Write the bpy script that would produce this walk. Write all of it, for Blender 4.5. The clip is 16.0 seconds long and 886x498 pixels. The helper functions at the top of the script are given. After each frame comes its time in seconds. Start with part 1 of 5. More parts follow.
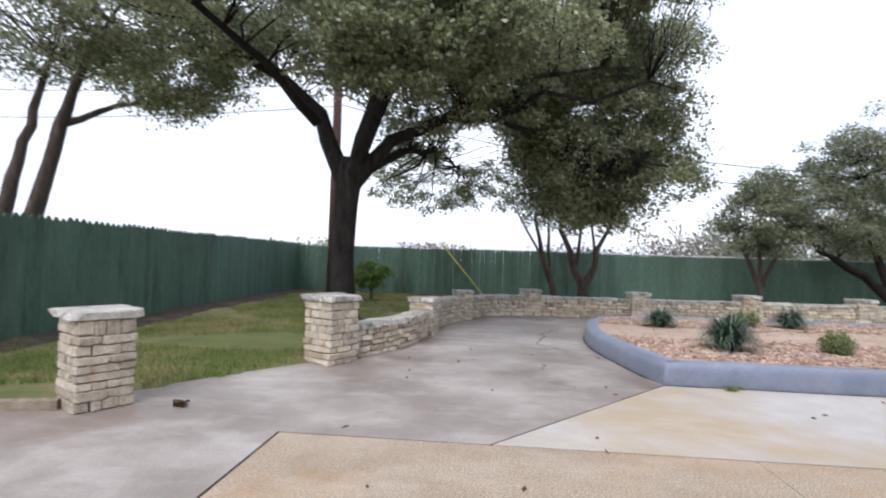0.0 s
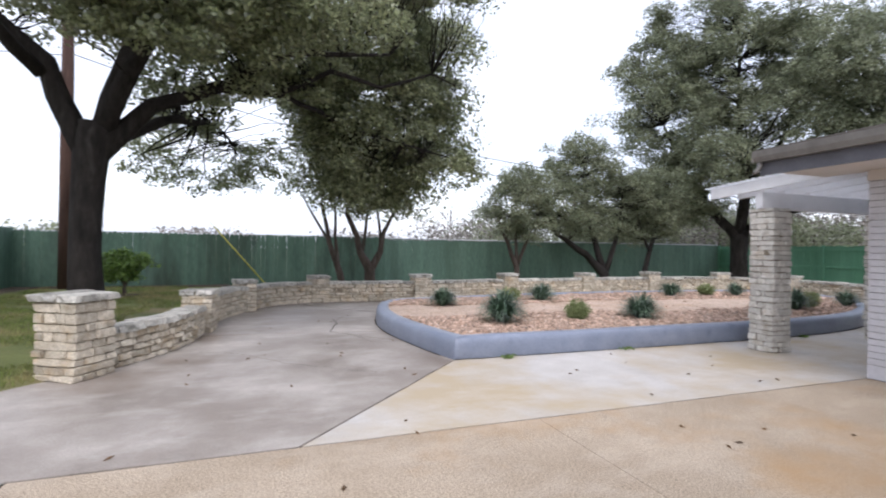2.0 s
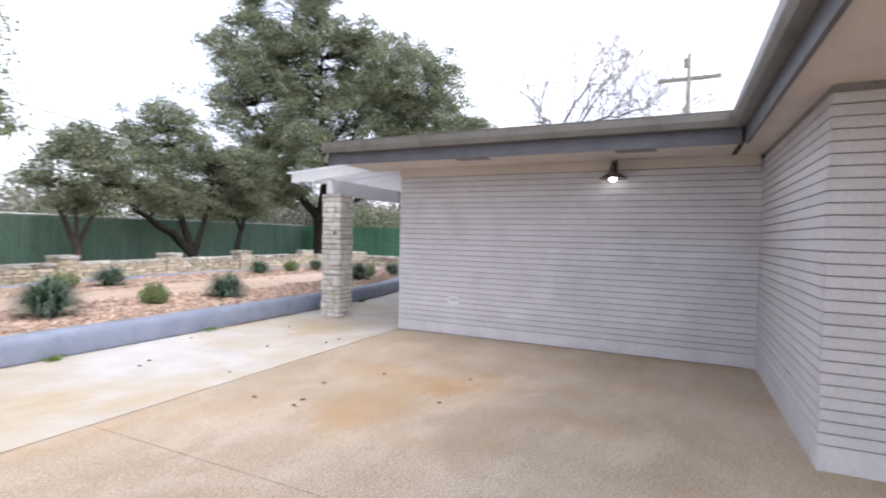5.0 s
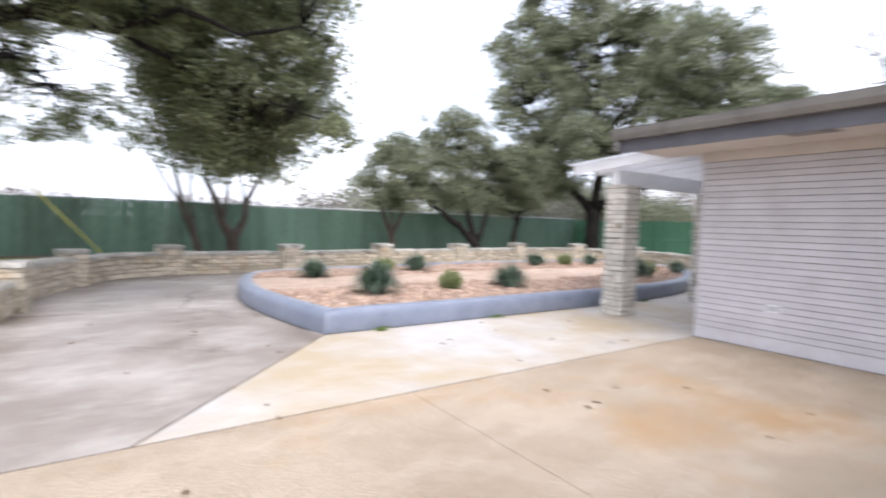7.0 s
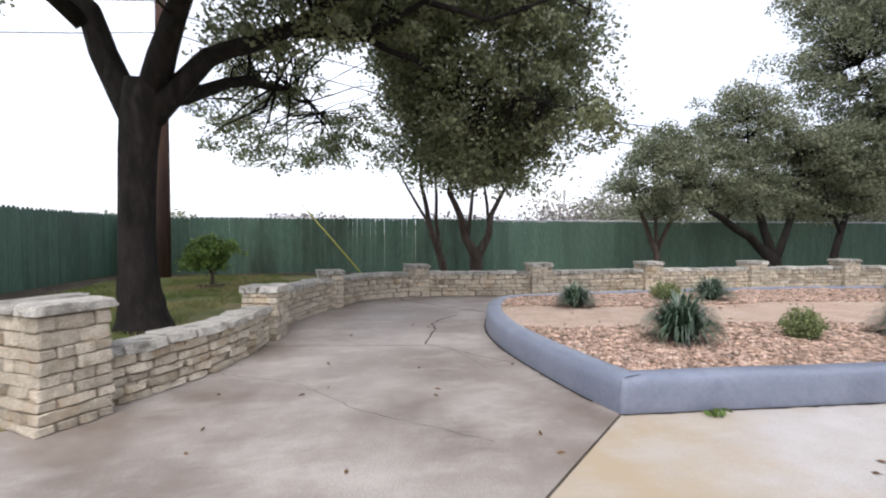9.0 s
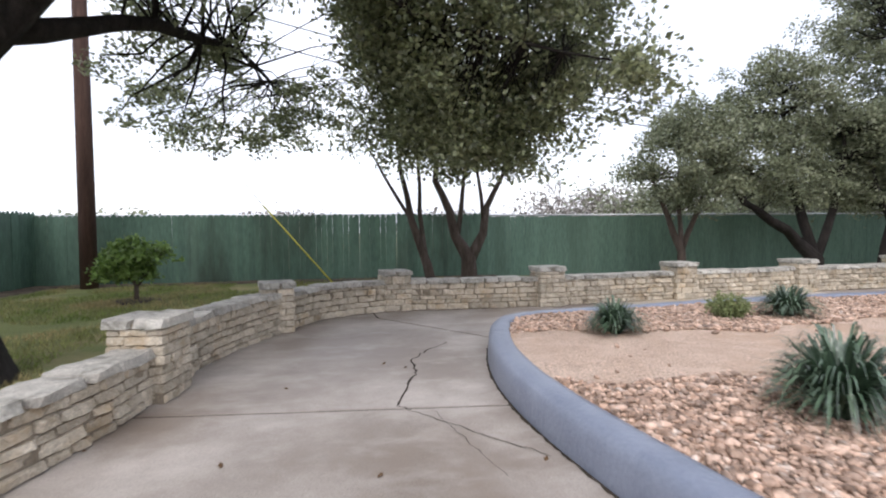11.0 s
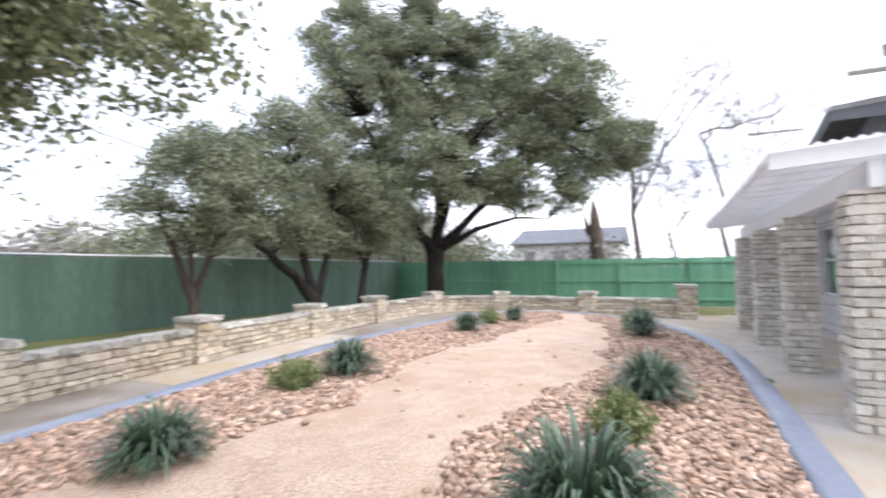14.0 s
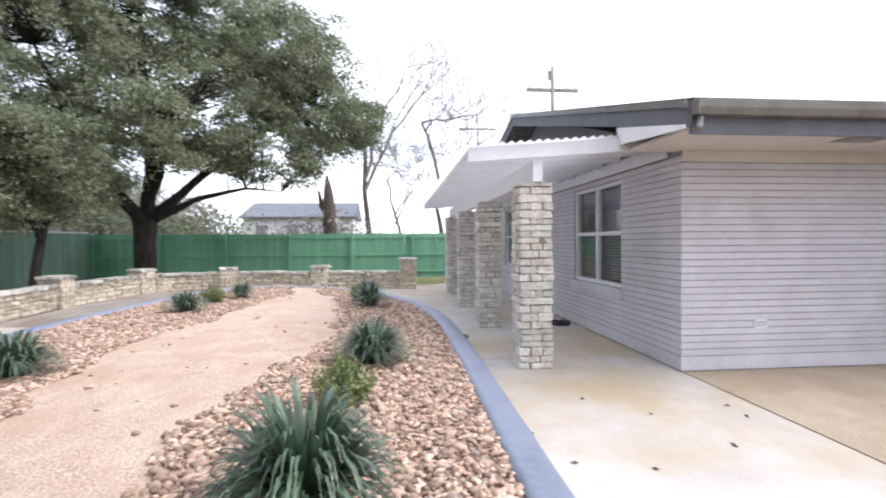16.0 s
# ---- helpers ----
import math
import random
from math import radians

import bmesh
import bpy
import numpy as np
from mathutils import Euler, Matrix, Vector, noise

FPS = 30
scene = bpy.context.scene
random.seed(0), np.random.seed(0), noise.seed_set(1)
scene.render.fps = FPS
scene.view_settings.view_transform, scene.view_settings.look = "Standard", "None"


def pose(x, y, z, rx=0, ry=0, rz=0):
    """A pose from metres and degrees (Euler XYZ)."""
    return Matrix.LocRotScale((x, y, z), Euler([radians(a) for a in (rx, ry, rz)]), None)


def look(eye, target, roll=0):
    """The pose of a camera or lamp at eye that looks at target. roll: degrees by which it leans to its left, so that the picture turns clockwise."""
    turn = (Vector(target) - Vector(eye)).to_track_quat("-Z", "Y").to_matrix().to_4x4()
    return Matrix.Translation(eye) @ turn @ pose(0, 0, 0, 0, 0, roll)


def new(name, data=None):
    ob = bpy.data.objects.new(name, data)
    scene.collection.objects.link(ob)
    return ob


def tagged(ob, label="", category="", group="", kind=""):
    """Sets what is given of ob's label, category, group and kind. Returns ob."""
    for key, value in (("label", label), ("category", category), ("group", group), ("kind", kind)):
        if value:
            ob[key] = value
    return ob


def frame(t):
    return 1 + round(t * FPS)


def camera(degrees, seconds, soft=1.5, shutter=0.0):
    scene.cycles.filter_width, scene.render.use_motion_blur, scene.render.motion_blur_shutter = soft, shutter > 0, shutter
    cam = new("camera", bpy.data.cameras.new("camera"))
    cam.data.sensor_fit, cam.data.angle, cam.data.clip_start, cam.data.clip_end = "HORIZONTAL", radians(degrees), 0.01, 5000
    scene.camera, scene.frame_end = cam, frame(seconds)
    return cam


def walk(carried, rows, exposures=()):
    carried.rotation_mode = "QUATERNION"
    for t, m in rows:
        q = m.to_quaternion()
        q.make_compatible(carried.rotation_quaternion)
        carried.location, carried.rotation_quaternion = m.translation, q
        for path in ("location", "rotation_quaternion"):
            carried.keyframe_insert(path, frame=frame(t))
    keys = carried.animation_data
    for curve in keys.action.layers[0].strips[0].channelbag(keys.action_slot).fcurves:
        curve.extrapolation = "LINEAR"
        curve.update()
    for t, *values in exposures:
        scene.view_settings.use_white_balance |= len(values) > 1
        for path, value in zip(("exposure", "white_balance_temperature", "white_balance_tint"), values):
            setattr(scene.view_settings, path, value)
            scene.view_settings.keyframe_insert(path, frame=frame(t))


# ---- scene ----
cam = camera(83.8, 16.0, 2.0, 0.5)
PATH = [
    (0, (1.094, 1.34, 1.468), (0.918, 3.331, 1.517), 1.7),
    (0.5, (0.996, 1.506, 1.473), (1.01, 3.506, 1.481), 1.3),
    (1, (0.917, 1.585, 1.463), (1.233, 3.56, 1.501), 0.3),
    (1.5, (0.877, 1.592, 1.462), (1.403, 3.522, 1.485), 0.6),
    (2, (0.887, 1.568, 1.477), (1.576, 3.445, 1.482), 0.7),
    (2.5, (0.925, 1.564, 1.466), (1.769, 3.377, 1.452), 0.7),
    (3, (0.967, 1.539, 1.455), (2.04, 3.226, 1.43), 0.9),
    (3.5, (0.996, 1.506, 1.462), (2.28, 3.039, 1.443), 1.2),
    (4, (1.01, 1.456, 1.468), (2.463, 2.83, 1.429), 0.8),
    (4.2, (1.012, 1.45, 1.469), (2.532, 2.748, 1.413), 0.8),
    (5.4, (1.017, 1.44, 1.476), (2.871, 2.189, 1.434), 1.3),
    (6.3, (1.02, 1.43, 1.48), (2.762, 2.412, 1.438), 1.8),
    (6.5, (1.019, 1.436, 1.48), (2.648, 2.595, 1.425), 1.8),
    (7, (1.034, 1.804, 1.453), (2.167, 3.449, 1.35), 1.6),
    (7.5, (1.106, 2.276, 1.469), (1.757, 4.167, 1.425), 1.3),
    (8, (1.165, 2.842, 1.487), (1.489, 4.816, 1.484), 1.5),
    (8.5, (1.262, 3.454, 1.457), (1.536, 5.435, 1.403), 0.2),
    (11, (1.764, 6.421, 1.458), (2.091, 8.393, 1.386), -0.6),
    (11.5, (1.856, 6.992, 1.45), (2.127, 8.974, 1.46), 0.3),
    (12, (1.959, 7.506, 1.453), (2.469, 9.439, 1.523), 1.3),
    (12.5, (2.095, 7.951, 1.447), (2.895, 9.784, 1.443), 0.3),
    (13, (2.312, 8.353, 1.476), (3.391, 10.031, 1.617), 0.6),
    (13.5, (2.437, 8.534, 1.487), (3.956, 9.833, 1.571), 1.3),
    (14, (2.482, 8.657, 1.494), (4.3, 9.486, 1.577), -0.7),
    (14.5, (2.473, 8.688, 1.477), (4.423, 9.131, 1.519), -0.5),
    (15, (2.478, 8.66, 1.482), (4.471, 8.83, 1.501), 0.5),
    (15.5, (2.46, 8.648, 1.481), (4.46, 8.632, 1.484), 0.1),
    (16, (2.45, 8.603, 1.495), (4.44, 8.41, 1.464), -0.4),
]
EXPOSURES = [(0, 0.36, 6040, 14), (2, 0.44, 6040, 14), (3.5, 0.58, 6060, 14), (6.5, 0.99, 6140, 14), (7.2, 0.85, 6160, 14), (7.5, 0.67, 6180, 14), (8.5, 0.41, 6230, 14), (11, 0.5, 6220, 14), (12, 0.68, 6200, 14), (13, 0.74, 6160, 14), (14, 1.03, 6140, 14), (16, 1.0, 6120, 14)]
walk(cam, [(t, look(eye, target, roll)) for t, eye, target, roll in PATH], EXPOSURES)

# ---- light ----
world = bpy.data.worlds.new("overcast_sky")
scene.world = world
world.use_nodes = True
wn, wl = world.node_tree.nodes, world.node_tree.links
wn.clear()
w_out = wn.new("ShaderNodeOutputWorld")
sky = wn.new("ShaderNodeTexSky")
sky.sky_type = "NISHITA"
sky.sun_disc = False
sky.sun_elevation, sky.sun_rotation = radians(48), radians(200)
sky.dust_density, sky.air_density = 4.0, 1.0
bg_sky = wn.new("ShaderNodeBackground")
bg_sky.inputs[1].default_value = 0.05
wl.new(sky.outputs[0], bg_sky.inputs[0])
cloud = wn.new("ShaderNodeTexNoise")
cloud.inputs["Scale"].default_value = 2.2
cloud.inputs["Detail"].default_value = 5
w_co = wn.new("ShaderNodeTexCoord")
w_map = wn.new("ShaderNodeMapping")
w_map.inputs["Scale"].default_value = (1, 1, 3.5)
wl.new(w_co.outputs["Generated"], w_map.inputs[0])
wl.new(w_map.outputs[0], cloud.inputs[0])
c_ramp = wn.new("ShaderNodeValToRGB")
c_ramp.color_ramp.elements[0].position, c_ramp.color_ramp.elements[0].color = 0.38, (0.7, 0.725, 0.79, 1)
c_ramp.color_ramp.elements[1].position, c_ramp.color_ramp.elements[1].color = 0.65, (1, 1, 1, 1)
wl.new(cloud.outputs[0], c_ramp.inputs[0])
bg_cloud = wn.new("ShaderNodeBackground")
bg_cloud.inputs[1].default_value = 1.05
wl.new(c_ramp.outputs[0], bg_cloud.inputs[0])
w_add = wn.new("ShaderNodeAddShader")
wl.new(bg_sky.outputs[0], w_add.inputs[0])
wl.new(bg_cloud.outputs[0], w_add.inputs[1])
wl.new(w_add.outputs[0], w_out.inputs[0])

sun = new("sun", bpy.data.lights.new("sun", "SUN"))
sun.data.energy, sun.data.angle, sun.data.color = 1.05, radians(30), (1, 0.97, 0.93)
sun.matrix_world = look((0, 0, 30), (4.6, 12.7, 15))

# ---- materials ----


def ramp_of(nt, socket, stops):
    r = nt.nodes.new("ShaderNodeValToRGB")
    els = r.color_ramp.elements
    while len(els) < len(stops):
        els.new(0.5)
    for e, (p, c) in zip(els, stops):
        e.position, e.color = p, (*c, 1)
    nt.links.new(socket, r.inputs[0])
    return r.outputs[0]


def noise_of(nt, scale, detail=4, rough=0.6, stretch=(1, 1, 1)):
    co = nt.nodes.new("ShaderNodeNewGeometry")
    mp = nt.nodes.new("ShaderNodeMapping")
    mp.inputs["Scale"].default_value = stretch
    nt.links.new(co.outputs["Position"], mp.inputs[0])
    n = nt.nodes.new("ShaderNodeTexNoise")
    n.inputs["Scale"].default_value, n.inputs["Detail"].default_value, n.inputs["Roughness"].default_value = scale, detail, rough
    nt.links.new(mp.outputs[0], n.inputs["Vector"])
    return n.outputs["Fac"]


def mixed(nt, fac, a, b, mode="MIX"):
    m = nt.nodes.new("ShaderNodeMix")
    m.data_type, m.blend_type = "RGBA", mode
    for sock, v in ((m.inputs[0], fac), (m.inputs[6], a), (m.inputs[7], b)):
        if isinstance(v, bpy.types.NodeSocket):
            nt.links.new(v, sock)
        else:
            sock.default_value = v if isinstance(v, float) else (*v, 1)
    return m.outputs[2]


def material(name, stops, scale=6.0, fine=60.0, rough=0.8, bump=0.3, dist=0.01, stain=None, stain_scale=0.7, stain_at=(0.5, 0.65),
             island=0.0, per_object=0.0, metal=0.0, stretch=(1, 1, 1), spec=0.3, translucent=0.0, fine_amount=0.25, gloss_wet=None, streak=None):
    """Base colour from a broad noise, a fine grain over it, stains of their own shape, and relief."""
    m = bpy.data.materials.new(name)
    m.use_nodes = True
    nt = m.node_tree
    p = nt.nodes["Principled BSDF"]
    col = ramp_of(nt, noise_of(nt, scale, 5, 0.6, stretch), stops)
    grain = noise_of(nt, fine, 3, 0.7, stretch)
    g = ramp_of(nt, grain, [(0.3, (1 - fine_amount,) * 3), (0.7, (1 + fine_amount * 0.6,) * 3)])
    col = mixed(nt, 1.0, col, g, "MULTIPLY")
    if stain:
        s = ramp_of(nt, noise_of(nt, stain_scale, 6, 0.65, stretch), [(stain_at[0], (0, 0, 0)), (stain_at[1], (1, 1, 1))])
        col = mixed(nt, s, col, stain)
        if gloss_wet:
            rr = ramp_of(nt, noise_of(nt, stain_scale, 6, 0.65, stretch), [(stain_at[0], (rough,) * 3), (stain_at[1], (gloss_wet,) * 3)])
            nt.links.new(rr, p.inputs["Roughness"])
    if streak:
        s2 = ramp_of(nt, noise_of(nt, stain_scale * 2.3, 7, 0.7, (1, 1.8, stretch[2])), [(0.5, (0, 0, 0)), (0.8, (0.5, 0.5, 0.5))])
        col = mixed(nt, s2, col, streak)
    if island or per_object:
        if island:
            src = nt.nodes.new("ShaderNodeNewGeometry").outputs["Random Per Island"]
            k = island
        else:
            src = nt.nodes.new("ShaderNodeObjectInfo").outputs["Random"]
            k = per_object
        v = ramp_of(nt, src, [(0.0, (1 - k,) * 3), (1.0, (1 + k * 0.6,) * 3)])
        col = mixed(nt, 1.0, col, v, "MULTIPLY")
    nt.links.new(col, p.inputs["Base Color"])
    if not gloss_wet:
        p.inputs["Roughness"].default_value = rough
    p.inputs["Metallic"].default_value = metal
    p.inputs["Specular IOR Level"].default_value = spec
    if bump:
        b = nt.nodes.new("ShaderNodeBump")
        b.inputs["Strength"].default_value, b.inputs["Distance"].default_value = bump, dist
        nt.links.new(grain, b.inputs["Height"])
        nt.links.new(b.outputs[0], p.inputs["Normal"])
    if translucent:
        out = nt.nodes["Material Output"]
        tr = nt.nodes.new("ShaderNodeBsdfTranslucent")
        nt.links.new(col, tr.inputs[0])
        mx = nt.nodes.new("ShaderNodeMixShader")
        mx.inputs[0].default_value = translucent
        nt.links.new(p.outputs[0], mx.inputs[1])
        nt.links.new(tr.outputs[0], mx.inputs[2])
        nt.links.new(mx.outputs[0], out.inputs[0])
    return m


M_CONC = material("smooth_concrete", [(0.3, (0.235, 0.2, 0.17)), (0.7, (0.5, 0.455, 0.41))], 0.8, 70, 0.56, 0.25, 0.004, (0.225, 0.182, 0.148), 0.45, (0.47, 0.62), gloss_wet=0.34, fine_amount=0.28, streak=(0.66, 0.62, 0.575))
M_PALE = material("pale_concrete", [(0.3, (0.46, 0.428, 0.392)), (0.7, (0.6, 0.572, 0.54))], 1.3, 70, 0.7, 0.2, 0.004, (0.45, 0.365, 0.25), 0.5, (0.4, 0.6), fine_amount=0.22, streak=(0.63, 0.6, 0.57))
M_AGG = material("exposed_aggregate", [(0.3, (0.4, 0.315, 0.225)), (0.7, (0.55, 0.45, 0.34))], 0.9, 85, 0.75, 0.5, 0.006, (0.4, 0.26, 0.135), 0.42, (0.5, 0.68), fine_amount=0.9, streak=(0.62, 0.54, 0.45))
M_JOINT = material("joint_dirt", [(0.3, (0.03, 0.024, 0.018)), (0.7, (0.075, 0.06, 0.045))], 8, 80, 0.95)
M_SOIL = material("soil", [(0.3, (0.13, 0.1, 0.07)), (0.7, (0.22, 0.18, 0.12))], 2, 40, 0.95, 0.6, 0.02, (0.1, 0.13, 0.045), 0.8, (0.45, 0.6))
M_EARTH = material("dark_bare_soil", [(0.3, (0.05, 0.04, 0.03)), (0.7, (0.12, 0.095, 0.07))], 3, 45, 0.95, 0.9, 0.02, (0.17, 0.13, 0.09), 2.5, (0.55, 0.7), fine_amount=0.5)
M_LAWN = material("lawn_soil", [(0.3, (0.1, 0.12, 0.04)), (0.7, (0.17, 0.19, 0.065))], 1.2, 50, 0.95, 0.7, 0.02, (0.24, 0.2, 0.1), 0.5, (0.48, 0.64))
M_GRASS = material("grass_blade", [(0.3, (0.135, 0.2, 0.042)), (0.7, (0.25, 0.295, 0.088))], 1.0, 8, 0.7, 0, 0.01, (0.37, 0.31, 0.15), 0.6, (0.46, 0.6), island=0.45, translucent=0.3)
M_STONE = material("limestone", [(0.25, (0.43, 0.365, 0.27)), (0.6, (0.66, 0.59, 0.475))], 9, 60, 0.92, 1.0, 0.016, (0.5, 0.38, 0.24), 3.1, (0.53, 0.72), per_object=0.26, fine_amount=0.34)
M_CAP = material("weathered_capstone", [(0.3, (0.38, 0.365, 0.325)), (0.65, (0.6, 0.575, 0.515))], 9, 60, 0.92, 1.0, 0.014, (0.17, 0.165, 0.14), 4.0, (0.52, 0.7), per_object=0.2, fine_amount=0.35)
M_COLSTONE = material("white_limestone", [(0.25, (0.58, 0.54, 0.47)), (0.6, (0.8, 0.77, 0.71))], 9, 60, 0.92, 1.0, 0.014, (0.5, 0.42, 0.32), 3.1, (0.56, 0.76), per_object=0.18, fine_amount=0.28)
M_MORTAR = material("mortar", [(0.3, (0.2, 0.165, 0.12)), (0.7, (0.34, 0.29, 0.225))], 10, 80, 0.95, 0.6, 0.01)
M_CURB = material("slate_blue_paint", [(0.3, (0.185, 0.213, 0.28)), (0.7, (0.245, 0.277, 0.352))], 3, 30, 0.38, 0.45, 0.014, (0.13, 0.15, 0.21), 2.2, (0.56, 0.76), fine_amount=0.1, spec=0.55)
M_DG = material("decomposed_granite", [(0.3, (0.54, 0.4, 0.305)), (0.7, (0.68, 0.53, 0.425))], 2.6, 60, 0.95, 1.0, 0.016, (0.47, 0.33, 0.235), 1.1, (0.5, 0.72), fine_amount=0.65, streak=(0.74, 0.6, 0.5))
M_PEBBLE = material("river_pebble", [(0.3, (0.36, 0.235, 0.165)), (0.7, (0.64, 0.475, 0.375))], 7, 25, 0.7, 0.3, 0.004, (0.62, 0.53, 0.46), 11, (0.57, 0.66), island=0.6)
M_BARK = material("dark_bark", [(0.3, (0.011, 0.009, 0.008)), (0.7, (0.035, 0.03, 0.026))], 9, 45, 0.95, 1.0, 0.03, (0.06, 0.055, 0.048), 4, (0.58, 0.75), stretch=(1, 1, 0.25))
M_BARK2 = material("grey_brown_bark", [(0.3, (0.05, 0.037, 0.03)), (0.7, (0.12, 0.094, 0.078))], 9, 45, 0.95, 1.0, 0.02, (0.2, 0.17, 0.15), 4, (0.58, 0.75), stretch=(1, 1, 0.25))
M_LEAF = material("oak_leaf", [(0.3, (0.215, 0.25, 0.125)), (0.7, (0.37, 0.4, 0.225))], 0.9, 6, 0.34, 0, 0.01, (0.4, 0.32, 0.13), 3.5, (0.68, 0.8), island=0.6, translucent=0.46, spec=0.9)
M_LEAF2 = material("grey_green_leaf", [(0.3, (0.175, 0.205, 0.12)), (0.7, (0.33, 0.355, 0.225))], 0.9, 6, 0.42, 0, 0.01, None, island=0.55, translucent=0.42, spec=0.6)
M_LEAF3 = material("bright_leaf", [(0.3, (0.12, 0.2, 0.045)), (0.7, (0.22, 0.33, 0.09))], 2, 6, 0.5, 0, 0.01, None, island=0.4, translucent=0.3)
M_BLADE = material("strap_leaf", [(0.3, (0.045, 0.09, 0.05)), (0.7, (0.15, 0.22, 0.145))], 3, 14, 0.28, 0, 0.01, None, island=0.6, translucent=0.2, spec=0.8)
M_SANTO = material("feathery_leaf", [(0.3, (0.2, 0.25, 0.1)), (0.7, (0.3, 0.35, 0.16))], 3, 14, 0.7, 0, 0.01, None, island=0.4, translucent=0.25)
M_DRYLEAF = material("dry_leaf", [(0.3, (0.09, 0.05, 0.025)), (0.7, (0.2, 0.12, 0.06))], 3, 14, 0.8, 0, 0.01, None, per_object=0.4)
M_TWIG = material("bare_twig", [(0.3, (0.12, 0.1, 0.095)), (0.7, (0.2, 0.175, 0.165))], 3, 14, 0.95, 0, 0.01)
M_FENCE = material("dark_green_fence_paint", [(0.3, (0.066, 0.12, 0.088)), (0.7, (0.115, 0.2, 0.15))], 0.9, 22, 0.66, 0.4, 0.006, (0.045, 0.066, 0.048), 0.6, (0.5, 0.66), stretch=(1, 1, 0.22), per_object=0.14, streak=(0.17, 0.26, 0.205))
M_FADED = material("faded_green_fence_paint", [(0.3, (0.1, 0.165, 0.128)), (0.7, (0.165, 0.265, 0.205))], 0.9, 22, 0.7, 0.4, 0.006, (0.075, 0.12, 0.09), 0.5, (0.52, 0.7), stretch=(1, 1, 0.2), per_object=0.07, streak=(0.25, 0.35, 0.28))
M_FENCE2 = material("bright_green_fence_paint", [(0.3, (0.12, 0.29, 0.185)), (0.7, (0.16, 0.35, 0.23))], 1.2, 26, 0.6, 0.4, 0.005, None, stretch=(1, 1, 0.2), per_object=0.1, fine_amount=0.1)
M_BRICK = material("grey_painted_brick", [(0.3, (0.56, 0.545, 0.572)), (0.7, (0.65, 0.635, 0.662))], 2.5, 40, 0.55, 0.6, 0.007, (0.5, 0.48, 0.49), 1.3, (0.55, 0.75), fine_amount=0.1, per_object=0.05)
M_GROOVE = material("raked_joint", [(0.3, (0.2, 0.185, 0.185)), (0.7, (0.36, 0.345, 0.35))], 3, 60, 0.95)
M_WHITE = material("white_paint", [(0.3, (0.72, 0.72, 0.74)), (0.7, (0.8, 0.8, 0.82))], 4, 40, 0.5, 0.15, 0.003, (0.66, 0.65, 0.64), 2, (0.55, 0.75), fine_amount=0.05)
M_SOFFIT = material("taupe_soffit_paint", [(0.3, (0.6, 0.545, 0.5)), (0.7, (0.68, 0.625, 0.58))], 2, 40, 0.7, 0.15, 0.003, fine_amount=0.05)
M_GUTTER = material("dark_brown_metal", [(0.3, (0.085, 0.075, 0.075)), (0.7, (0.13, 0.117, 0.117))], 3, 30, 0.42, 0.1, 0.003, spec=0.5, fine_amount=0.1)
M_GUTTER2 = material("taupe_gutter_metal", [(0.3, (0.15, 0.14, 0.128)), (0.7, (0.21, 0.198, 0.182))], 3, 30, 0.35, 0.1, 0.003, (0.1, 0.09, 0.08), 2.0, (0.55, 0.75), spec=0.6, fine_amount=0.1)
M_FASCIA = material("slate_fascia_paint", [(0.3, (0.11, 0.11, 0.125)), (0.7, (0.15, 0.15, 0.17))], 3, 30, 0.55, 0.1, 0.003, fine_amount=0.1)
M_GABLE = material("grey_gable_board", [(0.3, (0.3, 0.3, 0.32)), (0.7, (0.37, 0.37, 0.39))], 3, 30, 0.7, 0.2, 0.004, fine_amount=0.1)
M_SHINGLE = material("grey_brown_shingle", [(0.3, (0.12, 0.105, 0.095)), (0.7, (0.22, 0.2, 0.18))], 6, 70, 0.95, 0.7, 0.008, per_object=0.15, fine_amount=0.4)
M_SHEET = material("white_corrugated_sheet", [(0.3, (0.82, 0.83, 0.85)), (0.7, (0.88, 0.89, 0.9))], 2, 30, 0.4, 0.05, 0.002, fine_amount=0.04, translucent=0.88)
M_BLIND = material("window_blind", [(0.3, (0.42, 0.43, 0.43)), (0.7, (0.5, 0.5, 0.5))], 4, 30, 0.6, 0.05, 0.002, fine_amount=0.05)
# near-black base colour stands in for the lack of light indoors
M_DARKROOM = material("interior_darkened_in_colour", [(0.3, (0.05, 0.055, 0.055)), (0.7, (0.09, 0.09, 0.09))], 3, 20, 0.9, 0.1)
M_POLE = material("creosoted_pole_wood", [(0.3, (0.05, 0.028, 0.022)), (0.7, (0.1, 0.058, 0.045))], 5, 40, 0.9, 0.6, 0.01, stretch=(1, 1, 0.1))
M_GREYWOOD = material("weathered_grey_wood", [(0.3, (0.2, 0.19, 0.17)), (0.7, (0.32, 0.3, 0.27))], 5, 40, 0.9, 0.5, 0.008, stretch=(1, 1, 0.2))
M_YELLOW = material("yellow_plastic", [(0.3, (0.5, 0.46, 0.06)), (0.7, (0.62, 0.57, 0.1))], 4, 30, 0.5, 0.1)
M_WIRE = material("cable_black", [(0.3, (0.03, 0.03, 0.032)), (0.7, (0.05, 0.05, 0.052))], 4, 30, 0.6, 0)
M_METAL = material("galvanised_metal", [(0.3, (0.4, 0.41, 0.42)), (0.7, (0.52, 0.53, 0.54))], 8, 40, 0.4, 0.1, metal=0.9)
M_FARWALL = material("far_white_siding", [(0.3, (0.62, 0.62, 0.63)), (0.7, (0.72, 0.72, 0.73))], 2, 10, 0.8, 0.1)
